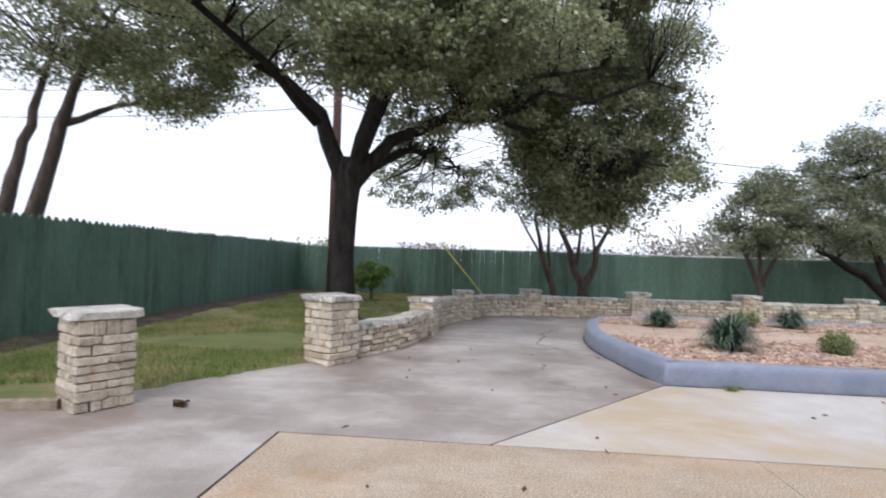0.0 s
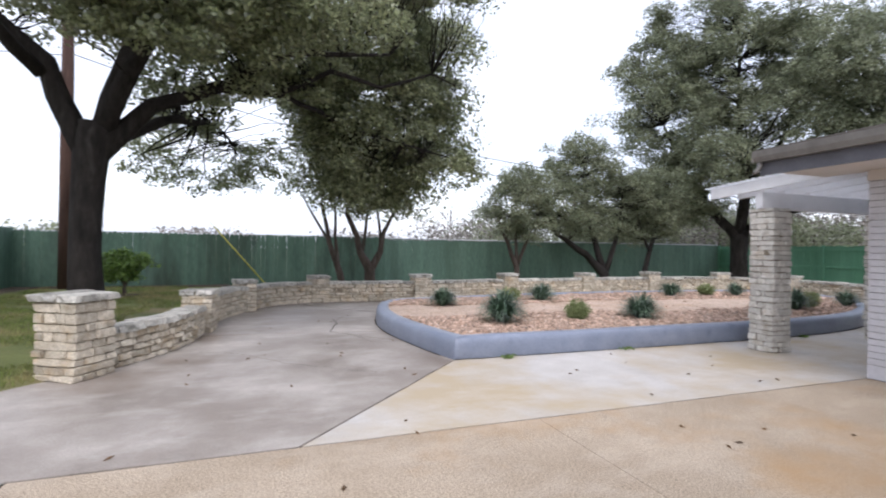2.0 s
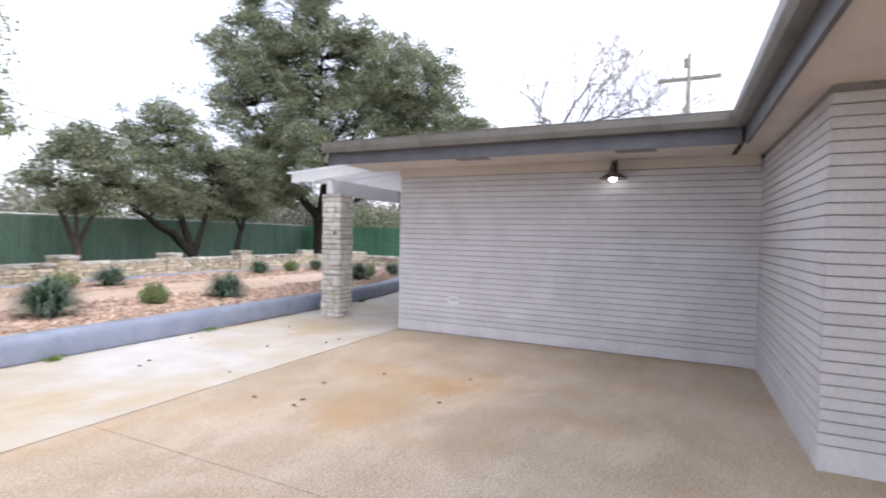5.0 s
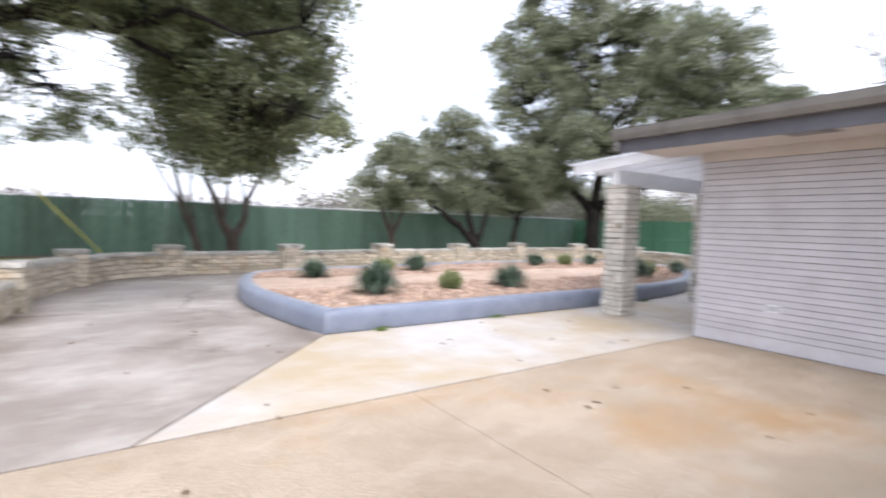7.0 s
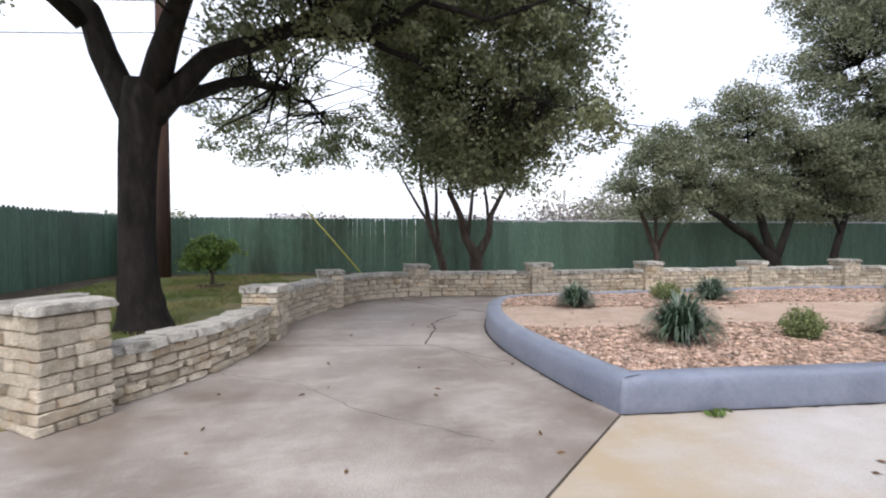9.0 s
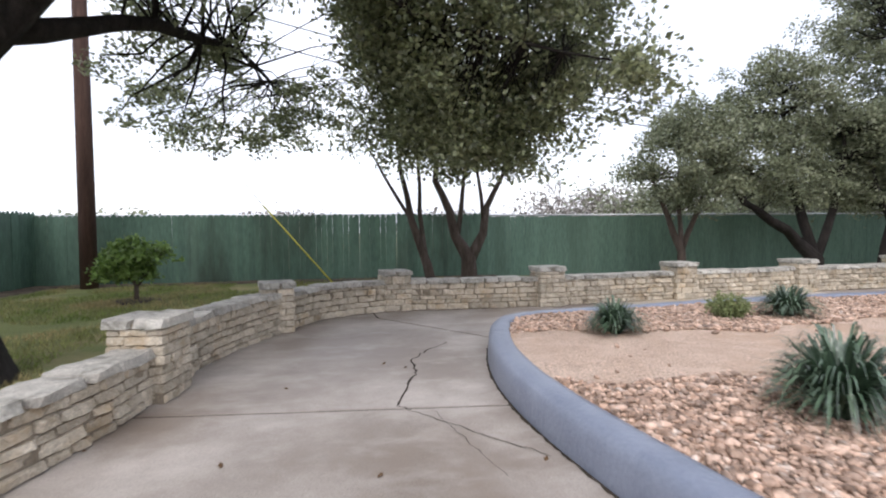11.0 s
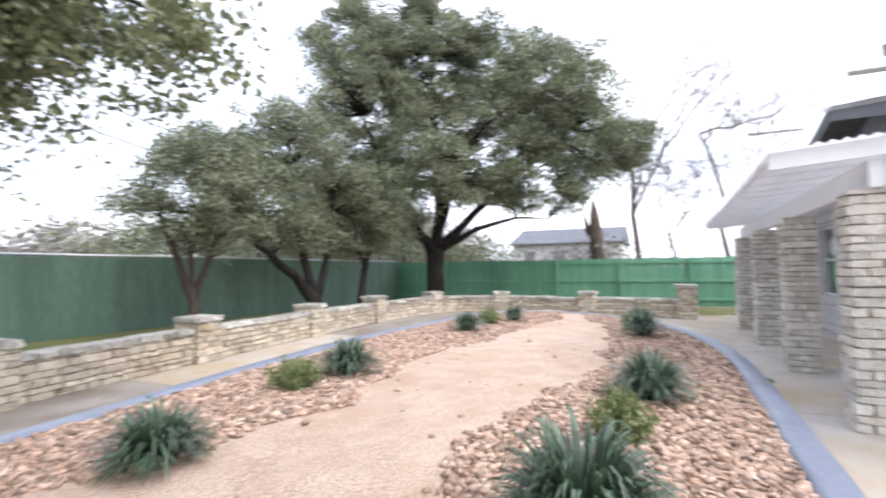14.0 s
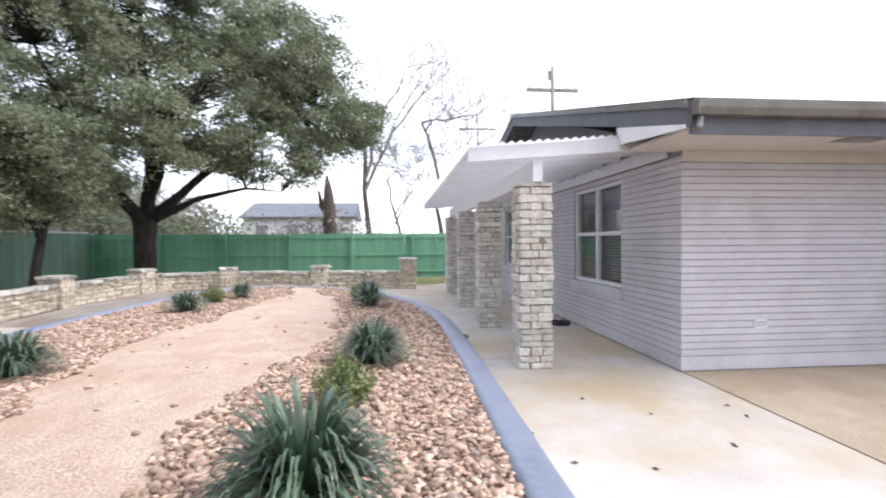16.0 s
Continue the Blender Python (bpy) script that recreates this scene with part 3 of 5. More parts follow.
bm, cells, step = bmesh.new(), {}, 0.12
for i in range(int(13.9 / step)):
    for j in range(int(6.5 / step)):
        x, y = 2.95 + i * step, 7.7 + j * step
        if inside(x + step / 2, y + step / 2, MIDDLE):
            q = []
            for di, dj in ((0, 0), (1, 0), (1, 1), (0, 1)):
                key = (i + di, j + dj)
                if key not in cells:
                    px, py = 2.95 + key[0] * step, 7.7 + key[1] * step
                    cells[key] = bm.verts.new((px, py, bed_z(px, py)))
                q.append(cells[key])
            bm.faces.new(q)
tagged(part("planting_bed", bm, M_DG, None, "", True), "pinkish decomposed granite path across the planting bed", "gravel bed", "", "structure")

ICO = bmesh.new()
bmesh.ops.create_icosphere(ICO, subdivisions=1, radius=1)
ico_v = np.array([v.co[:] for v in ICO.verts])
ico_f = np.array([[v.index for v in f.verts] for f in ICO.faces])
ICO.free()


def pebbles(name, xs, ys, zs, size, mat):
    n, k = len(xs), len(ico_v)
    s = size * rng.lognormal(0, 0.32, (n, 1, 1))
    sc = np.stack([rng.uniform(0.8, 1.5, n), rng.uniform(0.6, 1.0, n), rng.uniform(0.35, 0.65, n)], 1)[:, None, :]
    v = ico_v[None] * (1 + 0.12 * rng.normal(size=(n, k, 1))) * sc * s
    a, t = rng.uniform(0, 6.283, n), rng.normal(0, 0.35, n)
    ca, sa, ct, st = np.cos(a)[:, None], np.sin(a)[:, None], np.cos(t)[:, None], np.sin(t)[:, None]
    x, y, z = v[..., 0], v[..., 1], v[..., 2]
    y, z = y * ct - z * st, y * st + z * ct
    x, y = x * ca - y * sa, x * sa + y * ca
    v = np.stack([x + xs[:, None], y + ys[:, None], z + zs[:, None]], -1).reshape(-1, 3)
    f = (ico_f[None] + (np.arange(n) * k)[:, None, None]).reshape(-1, 3)
    me = bpy.data.meshes.new(name)
    me.vertices.add(len(v))
    me.vertices.foreach_set("co", v.reshape(-1).astype(np.float32))
    me.loops.add(f.size)
    me.loops.foreach_set("vertex_index", f.reshape(-1).astype(np.int32))
    me.polygons.add(len(f))
    me.polygons.foreach_set("loop_start", np.arange(0, f.size, 3, dtype=np.int32))
    me.polygons.foreach_set("loop_total", np.full(len(f), 3, dtype=np.int32))
    me.polygons.foreach_set("use_smooth", np.ones(len(f), dtype=bool))
    me.materials.append(mat)
    me.update(calc_edges=True)
    return new(name, me)


near = rng.random((42000, 2)) * (6.2, 5.6) + (3.0, 7.8)
far = rng.random((19000, 2)) * (8.0, 5.9) + (9.0, 7.8)
pts = [(x, y) for x, y in np.concatenate([near, far]) if inside(x, y, INNER) and not (on_granite(x, y) and rng.random() > 0.002)]
px, py = np.array(pts).T
pz = np.array([bed_z(x, y) for x, y in pts]) + rng.uniform(0.0, 0.026, len(pts))
tagged(pebbles("river_gravel", px, py, pz, 0.0215, M_PEBBLE), "tan and brown rounded river pebbles covering the bed", "gravel", "", "stuff")

# thin dark ribbons along the foot of the kerb and of the house walls
for i in range(0, len(LOOP) - 9, 8):
    x, y = LOOP[i]
    if x < 12.5 and y < 13.2:
        run = LOOP[i:i + 9]
        vs, fs = ribbon(run, 0.022, 0.005, rng, 0.004)
        piece("foot_line", vs, fs, M_JOINT, pavement, "thin dark line along the kerb foot")
for run in ([(HX - 0.004, 0.7), (HX - 0.004, HY)], [(HX, HY + 0.004), (19.5, HY + 0.004)]):
    vs, fs = ribbon(run, 0.018, 0.005, rng, 0.002)
    piece("foot_line", vs, fs, M_JOINT, pavement, "thin dark line along the wall foot")

# ---- stone masonry ----
TEMPLATES = []
for k in range(14):
    bm = box(-0.5, 0.5, -0.5, 0.5, -0.5, 0.5)
    bmesh.ops.subdivide_edges(bm, edges=[e for e in bm.edges if abs((e.verts[0].co - e.verts[1].co).x) > 0.5], cuts=1)
    for v in bm.verts:
        v.co += Vector(rng.normal(0, 1, 3) * (0.022, 0.04, 0.05))
    bmesh.ops.bevel(bm, geom=bm.edges[:], offset=0.085, segments=1, affect="EDGES")
    for v in bm.verts:
        v.co += Vector(rng.normal(0, 1, 3) * (0.008, 0.03, 0.028))
    me = bpy.data.meshes.new("stone")
    bm.to_mesh(me)
    bm.free()
    me.materials.append(M_STONE)
    TEMPLATES.append(me)
CAPS = []
for k in range(6):
    me = TEMPLATES[k].copy()
    me.materials.clear()
    me.materials.append(M_CAP)
    CAPS.append(me)
PALE_STONES = []
for k in range(14):
    me = TEMPLATES[k].copy()
    me.materials.clear()
    me.materials.append(M_COLSTONE)
    PALE_STONES.append(me)


def stone(parent, centre, size, rz, kinds=TEMPLATES, name="stone"):
    ob = new(name, kinds[int(rng.integers(len(kinds)))])
    ob.parent = parent
    ob.matrix_basis = Matrix.LocRotScale(Vector(centre), Euler((0, 0, rz)), Vector(size))
    return ob


def courses(total, lo, hi):
    out, z = [], 0.0
    while z < total - lo * 0.6:
        hh = min(rng.uniform(lo, hi), total - z)
        if total - z - hh < lo * 0.6:
            hh = total - z
        out.append((z, hh))
        z += hh
    return out


def pillar(name, at, rz, size, height, lo, hi, label, category, group, cap=0.09, over=0.03, single=0.35, kinds=TEMPLATES):
    root = thing(name, (*at, 0), rz)
    core = size / 2 - 0.024
    part("mortar", box(-core, core, -core, core, -0.03, height - cap * 0.5), M_MORTAR, root)
    for row, (z, hh) in enumerate(courses(height - cap, lo, hi)):
        for side in range(4):
            full = (side + row) % 2 == 0
            width = size if full else size - 0.26
            cuts = [0, 1] if rng.random() < single else [0, rng.uniform(0.35, 0.65), 1]
            for a, b in zip(cuts[:-1], cuts[1:]):
                L = (b - a) * width
                u = -width / 2 + (a + b) / 2 * width
                dep = 0.13
                off = size / 2 - dep / 2 + rng.normal(0, 0.009)
                ang_s = side * math.pi / 2
                c, s_ = math.cos(ang_s), math.sin(ang_s)
                stone(root, (u * c + off * s_, u * s_ - off * c, z + hh / 2), (L - 0.008, dep, hh - 0.008), ang_s, kinds)
    if cap:
        w = size / 2 + over
        split = rng.uniform(-0.1, 0.1) * size
        z = height - cap / 2
        stone(root, ((-w + split) / 2, 0, z), (w + split - 0.006, 2 * w, cap), 0, CAPS, "capstone")
        stone(root, ((w + split) / 2, 0, z), (w - split - 0.006, 2 * w, cap), 0, CAPS, "capstone")
    return tagged(root, label, category, group)


def low_wall(path, height, thick, label):
    root = thing("stone_wall")
    segs, total = [], 0.0
    for a, b in zip(path[:-1], path[1:]):
        L = math.dist(a, b)
        segs.append((total, L, a, b))
        total += L

    def spot(s):
        for s0, L, a, b in segs:
            if s <= s0 + L or (s0, L) == segs[-1][:2]:
                t = (s - s0) / L
                return a[0] + (b[0] - a[0]) * t, a[1] + (b[1] - a[1]) * t, math.atan2(b[1] - a[1], b[0] - a[0])

    ks = [total * i / 12 for i in range(13)]
    pts = [(*spot(s)[:2], 0) for s in ks]
    vs, fs = sweep([(-thick / 2 + 0.03, -0.03), (-thick / 2 + 0.03, height - 0.06), (thick / 2 - 0.03, height - 0.06), (thick / 2 - 0.03, -0.03)], pts)
    piece("mortar", vs, fs, M_MORTAR, root)
    rows = courses(height - 0.075, 0.065, 0.12)
    for z, hh in rows:
        s = -rng.uniform(0, 0.15)
        while s < total:
            L = rng.uniform(0.14, 0.42)
            a, b = max(s, 0), min(s + L, total)
            if b - a > 0.05:
                x, y, r = spot((a + b) / 2)
                stone(root, (x, y, z + hh / 2), (b - a - 0.012, thick + rng.normal(0, 0.012), hh - 0.012), r)
            s += L
    s = -0.1
    while s < total:
        L = rng.uniform(0.25, 0.5)
        a, b = max(s, 0), min(s + L, total)
        if b - a > 0.06:
            x, y, r = spot((a + b) / 2)
            stone(root, (x, y, height - 0.04 + rng.normal(0, 0.006)), (b - a - 0.01, thick + 0.05 + rng.normal(0, 0.01), 0.085), r, CAPS, "capstone")
        s += L
    return tagged(root, label, "stone wall", "low garden walls")


PILLARS = [  # x, y, turn, size, height
    (-2.6, 5.8, -32, 0.5, 0.92), (-1.07, 8.24, -30, 0.54, 0.95), (-0.12, 11.2, -8, 0.5, 0.74), (0.52, 14.0, 14, 0.46, 0.74), (2.38, 15.66, 10, 0.5, 0.74),
    (5.33, 15.55, 3, 0.52, 0.76), (8.4, 15.9, 5, 0.52, 0.76), (11.6, 16.2, 5, 0.52, 0.74), (14.75, 16.45, 3, 0.52, 0.76), (17.9, 16.1, -20, 0.52, 0.74),
    (18.9, 13.95, -70, 0.5, 0.72), (18.6, 11.0, 0, 0.5, 0.76), (18.35, 8.2, 0, 0.52, 0.98)]
for i, (x, y, rz, size, hh) in enumerate(PILLARS):
    end = hh > 0.85
    pillar("stone_pillar", (x, y), rz, size, hh, 0.075, 0.125, "tall limestone end pillar with a slab cap" if end else "squat limestone pillar with a slab cap in the low wall", "pillar", "garden wall pillars")
MIDS = {1: [(-0.55, 9.15), (-0.28, 9.9)], 2: [(-0.1, 12.4)], 3: [(1.05, 15.1)], 4: [(3.7, 15.52)], 9: [(18.75, 15.4)], 10: [(18.85, 12.6)]}
for i in range(1, len(PILLARS) - 1):
    a, b = PILLARS[i], PILLARS[i + 1]
    pts = [a[:2], *MIDS.get(i, []), b[:2]]
    for k in range(2):
        if len(pts) > 2:
            pts = [pts[0]] + [q for p0, p1 in zip(pts[:-1], pts[1:]) for q in (((p0[0] * 3 + p1[0]) / 4, (p0[1] * 3 + p1[1]) / 4), ((p0[0] + p1[0] * 3) / 4, (p0[1] + p1[1] * 3) / 4))] + [pts[-1]]
    da, db = Vector(pts[1]) - Vector(pts[0]), Vector(pts[-2]) - Vector(pts[-1])
    pts[0] = tuple(Vector(pts[0]) + da.normalized() * min(0.24, da.length * 0.8))
    pts[-1] = tuple(Vector(pts[-1]) + db.normalized() * min(0.24, db.length * 0.8))
    low_wall(pts, 0.5 if i == 1 else 0.6 if i == 2 else 0.57, 0.3, "low curved wall of coursed limestone with weathered caps" if i < 4 or i > 8 else "low straight wall of coursed pale limestone")

# ---- house ----
PLINTH, COURSE, ROWS_UP = 0.175, 0.0785, 30
WALL_TOP = PLINTH + COURSE * (ROWS_UP - 1)


def brick_wall(name, label, along, u0, u1, face, outward, holes=()):
    """A painted brick wall. along: 'x' or 'y'; face: the place of its outer face; outward: +1 or -1 on the other axis; holes: (u0, u1, z0, z1)."""
    root = tagged(thing(name), label, "wall", "", "structure")

    def put(a, b, d0, d1, z0, z1, nm, mat, bev=0.0):
        lo, hi = sorted((face - outward * d0, face - outward * d1))
        return part(nm, box(a, b, lo, hi, z0, z1, bev) if along == "x" else box(lo, hi, a, b, z0, z1, bev), mat, root)

    zs = sorted({0.0, WALL_TOP + 0.1, *(z for h in holes for z in h[2:])})
    for z0, z1 in zip(zs[:-1], zs[1:]):
        cuts = [u0] + sorted(u for h in holes if h[2] < z1 - 0.01 and h[3] > z0 + 0.01 for u in h[:2]) + [u1]
        for a, b in zip(cuts[::2], cuts[1::2]):
            b = b - 0.03 if b == u1 else b
            put(a, b, 0.011, 0.2, z0 - (0.03 if z0 == 0 else 0), z1, "backing", M_GROOVE)
    for k in range(ROWS_UP):
        z0, z1 = (PLINTH + (k - 1) * COURSE if k else 0.0), PLINTH + k * COURSE - 0.009
        cuts = [u0] + sorted(u for h in holes if h[2] < z1 and h[3] > z0 for u in h[:2]) + [u1]
        for a, b in zip(cuts[::2], cuts[1::2]):
            put(a, b, rng.normal(0, 0.0012), 0.02, z0 if k else -0.02, z1, "brick_course", M_BRICK, 0.003)
    return root


WINS = [(9.24, 11.09, 0.8, 2.36), (14.8, 16.65, 0.8, 2.36)]
brick_wall("wall_west", "lilac-grey painted brick wall with deep raked joints", "y", 0.5, HY, HX, -1)
brick_wall("wall_north", "lilac-grey painted brick wall with deep raked joints", "x", HX + 0.02, 19.6, HY, 1, WINS)
brick_wall("wall_wing", "lilac-grey painted brick end wall of the wing", "y", -7, 0.58, 4.95, -1)
brick_wall("wall_wing_north", "lilac-grey painted brick wall of the wing", "x", 4.97, HX, 0.58, 1)
brick_wall("wall_east", "lilac-grey painted brick wall", "y", -7, HY - 0.02, 19.6, 1)
# room shell seen through the panes; its dimness is in the surface colour
room = tagged(thing("room_behind_window"), "room behind the windows with its dimness put into dark surface colours", "room", "", "structure")
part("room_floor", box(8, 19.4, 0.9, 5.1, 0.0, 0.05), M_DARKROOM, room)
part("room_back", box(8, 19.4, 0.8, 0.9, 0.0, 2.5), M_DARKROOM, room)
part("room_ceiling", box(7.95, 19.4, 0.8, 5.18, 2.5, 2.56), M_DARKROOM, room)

for wi, (a, b, z0, z1) in enumerate(WINS):
    w = tagged(thing("window_%d" % (wi + 1)), "white-framed double sash window with half-closed blinds", "window", "", "structure")
    t, y0, y1 = 0.055, HY - 0.12, HY - 0.03
    mid, zm = (a + b) / 2, (z0 + z1) / 2 + 0.02
    for nm, q in (("frame", (a, a + t, y0, y1, z0, z1)), ("frame", (b - t, b, y0, y1, z0, z1)), ("frame", (a + t, b - t, y0, y1, z1 - t, z1)), ("frame", (a + t, b - t, y0, y1, z0, z0 + t)),
                  ("mullion", (mid - 0.035, mid + 0.035, y0, y1, z0 + t, z1 - t)), ("meeting_rail", (a + t, mid - 0.035, y0, y1 + 0.008, zm - 0.028, zm + 0.028)), ("meeting_rail", (mid + 0.035, b - t, y0, y1 + 0.008, zm - 0.028, zm + 0.028))):
        part(nm, box(*q, 0.005), M_WHITE, w)
    for pa, pb in ((a + t, mid - 0.035), (mid + 0.035, b - t)):
        for qa, qb in ((z0 + t, zm - 0.028), (zm + 0.028, z1 - t)):
            g = part("pane", box(pa, pb, y0 + 0.03, y0 + 0.036, qa, qb), M_GLASS, w)
            g.visible_shadow = False
    part("window_sill", box(a - 0.06, b + 0.06, HY - 0.1, HY + 0.05, z0 - 0.15, z0, 0.006), M_BRICK, w)
    bl = tagged(thing("window_blind"), "pale horizontal slat blind hanging behind the glass", "blind")
    slat = mesh_of("slat", [(a + 0.07, HY - 0.2, -0.012), (b - 0.07, HY - 0.2, -0.012), (b - 0.07, HY - 0.165, 0.012), (a + 0.07, HY - 0.165, 0.012),
                            (a + 0.07, HY - 0.2, -0.009), (b - 0.07, HY - 0.2, -0.009), (b - 0.07, HY - 0.165, 0.015), (a + 0.07, HY - 0.165, 0.015)], BOX_FACES, M_BLIND)
    z = z1 - 0.08
    while z > z0 + 0.06:
        s = under(new("slat", slat), bl)
        s.location.z = z
        z -= 0.034 if z > zm else 0.045

vent = tagged(thing("wall_vent", (HX, 4.43, 0.53)), "small white metal vent cover on the grey brick wall", "vent")
part("plate", box(-0.02, -0.002, -0.085, 0.085, -0.055, 0.055, 0.006), M_WHITE, vent)
part("louvre", box(-0.03, -0.015, -0.06, 0.06, 0.005, 0.02, 0.003), M_METAL, vent)
part("louvre", box(-0.03, -0.015, -0.06, 0.06, -0.025, -0.01, 0.003), M_METAL, vent)
outlet = tagged(thing("wall_outlet", (13.3, HY, 0.5)), "dark round hose outlet on the painted brick", "outlet")
part("plate", box(-0.06, 0.06, -0.002, 0.03, -0.05, 0.05, 0.01), M_GUTTER, outlet)

lamp = tagged(thing("wall_lamp", (HX, 2.2, 2.3)), "dark barn-style wall lamp with a lit bulb", "wall lamp")
part("bracket", box(-0.03, -0.002, -0.05, 0.05, 0.06, 0.2, 0.008), M_GUTTER, lamp)
vs, fs = tube([(-0.02, 0, 0.13), (-0.1, 0, 0.17), (-0.16, 0, 0.13), (-0.16, 0, 0.06)], [0.014] * 4, 8)
piece("arm", vs, fs, M_GUTTER, lamp, "", True)
vs, fs = tube([(-0.16, 0, 0.1), (-0.16, 0, 0.03), (-0.16, 0, 0.0), (-0.16, 0, -0.05), (-0.16, 0, -0.06)], [0.035, 0.045, 0.09, 0.165, 0.17], 20)
shade = piece("shade", vs, fs[:-1], M_GUTTER, lamp, "dark enamel cone shade", True)
bm = bmesh.new()
bmesh.ops.create_uvsphere(bm, u_segments=12, v_segments=8, radius=0.045)
bmesh.ops.translate(bm, verts=bm.verts, vec=(-0.16, 0, -0.055))
part("bulb", bm, M_BULB, shade, "glowing bulb", True)

# roof: ridge along y
EX, EN, EZ, RX, RZ = 6.63, 5.95, 2.74, 13.19, 4.27
roof = tagged(thing("roof"), "low gable roof with grey-brown shingles and dark trim", "roof", "", "structure")
for x0, x1, z0, z1 in ((EX, RX, EZ, RZ), (2 * RX - EX, RX, EZ, RZ)):
    vs = [(x0, -8, z0 - 0.05), (x1, -8, z1 - 0.05), (x1, EN, z1 - 0.05), (x0, EN, z0 - 0.05), (x0, -8, z0), (x1, -8, z1), (x1, EN, z1), (x0, EN, z0)]
    piece("roof_deck", vs, BOX_FACES if x0 < x1 else [f[::-1] for f in BOX_FACES], M_SHINGLE, roof)
rows_n = 46
dx, dz = (RX - EX) / rows_n, (RZ - EZ) / rows_n
row = mesh_of("shingle_row", [(-0.02, -8, 0.006), (dx * 1.15, -8, dz * 1.15 + 0.002), (dx * 1.15, EN + 0.02, dz * 1.15 + 0.002), (-0.02, EN + 0.02, 0.006),
                              (-0.02, -8, 0.02), (dx * 1.15, -8, dz * 1.15 + 0.008), (dx * 1.15, EN + 0.02, dz * 1.15 + 0.008), (-0.02, EN + 0.02, 0.02)], BOX_FACES, M_SHINGLE)
for k in range(rows_n):
    ob = under(new("shingle_row", row), roof)
    ob.location = (EX + k * dx, 0, EZ + k * dz)
for x0, x1 in ((EX + 0.02, RX), (2 * RX - EX - 0.02, RX)):
    vs = [(x0, EN, EZ - 0.24), (x1, EN, RZ - 0.24), (x1, EN + 0.04, RZ - 0.24), (x0, EN + 0.04, EZ - 0.24), (x0, EN, EZ - 0.01), (x1, EN, RZ - 0.01), (x1, EN + 0.04, RZ - 0.01), (x0, EN + 0.04, EZ - 0.01)]
    piece("rake_board", vs, BOX_FACES, M_FASCIA, roof, "slate-grey rake board")
    vs = [(x0, EN + 0.04, EZ - 0.06), (x1, EN + 0.04, RZ - 0.06), (x1, EN + 0.062, RZ - 0.06), (x0, EN + 0.062, EZ - 0.06), (x0, EN + 0.04, EZ + 0.005), (x1, EN + 0.04, RZ + 0.005), (x1, EN + 0.062, RZ + 0.005), (x0, EN + 0.062, EZ + 0.005)]
    piece("drip_edge", vs, BOX_FACES, M_GUTTER2, roof, "thin taupe drip edge")
piece("gable_board", [(HX, HY - 0.02, 2.56), (18.9, HY - 0.02, 2.56), (RX, HY - 0.02, RZ - 0.1), (HX, HY - 0.16, 2.56), (18.9, HY - 0.16, 2.56), (RX, HY - 0.16, RZ - 0.1)],
      [(0, 2, 1), (3, 4, 5), (0, 1, 4, 3), (1, 2, 5, 4), (2, 0, 3, 5)], M_GABLE, roof, "grey boarded gable")
part("soffit", box(EX + 0.05, HX + 0.1, 0.9, EN - 0.01, 2.5, 2.53), M_SOFFIT, roof, "cream painted soffit")
part("frieze", box(HX - 0.03, HX - 0.003, 0.6, HY, 2.37, 2.5, 0.004), M_SOFFIT, roof, "taupe painted frieze board")
vs = [(EX + 0.04, EN + 0.045, 2.49), (HX + 0.25, EN + 0.045, 2.6), (HX + 0.25, EN + 0.075, 2.6), (EX + 0.04, EN + 0.075, 2.49), (EX + 0.04, EN + 0.045, 2.53), (HX + 0.25, EN + 0.045, 2.8), (HX + 0.25, EN + 0.075, 2.8), (EX + 0.04, EN + 0.075, 2.53)]
piece("eave_return", vs, BOX_FACES, M_WHITE, roof, "white wedge board at the eave end")
part("fascia", box(EX + 0.03, EX + 0.06, 0.9, EN, 2.445, 2.72), M_FASCIA, roof, "dark slate fascia board")
piece("downspout_outlet", *tube([(EX - 0.03, EN - 0.05, 2.6), (EX - 0.03, EN - 0.05, 2.55), (EX - 0.06, EN - 0.02, 2.49), (EX - 0.07, EN - 0.01, 2.46)], [0.024] * 4, 10), M_GUTTER2, roof, "short downspout stub", True)
part("gutter_end_cap", box(EX - 0.105, EX + 0.03, EN, EN + 0.012, 2.598, 2.735, 0.004), M_GUTTER2, roof)
GUT = [(0, 0), (0.0, 0.13), (0.012, 0.13), (0.012, 0.02), (0.08, 0.02), (0.1, 0.07), (0.105, 0.13), (0.13, 0.13), (0.12, 0.06), (0.09, 0)]
vs, fs = sweep([(o + 0.004, hh) for o, hh in GUT], [(EX + 0.03, EN, 2.6), (EX + 0.03, 0.92, 2.6)])
piece("gutter", vs, fs, M_GUTTER2, roof, "taupe metal gutter with a rolled rim")
# wing eave
vs, fs = sweep([(o + 0.004, hh) for o, hh in GUT], [(EX - 0.1, 0.87, 2.6), (1.2, 0.87, 2.6)])
piece("gutter", vs, fs, M_GUTTER2, roof, "taupe metal gutter with a rolled rim")
part("fascia", box(1.2, EX + 0.06, 0.84, 0.87, 2.445, 2.72), M_FASCIA, roof, "dark slate fascia board")
part("soffit", box(1.2, 8.0, -7, 0.84, 2.5, 2.53), M_SOFFIT, roof, "cream painted soffit")
vs = [(1.2, 0.85, 2.7), (EX + 0.5, 0.85, 2.7), (EX + 0.5, -7, 4.5), (1.2, -7, 4.5), (1.2, 0.85, 2.74), (EX + 0.5, 0.85, 2.74), (EX + 0.5, -7, 4.54), (1.2, -7, 4.54)]
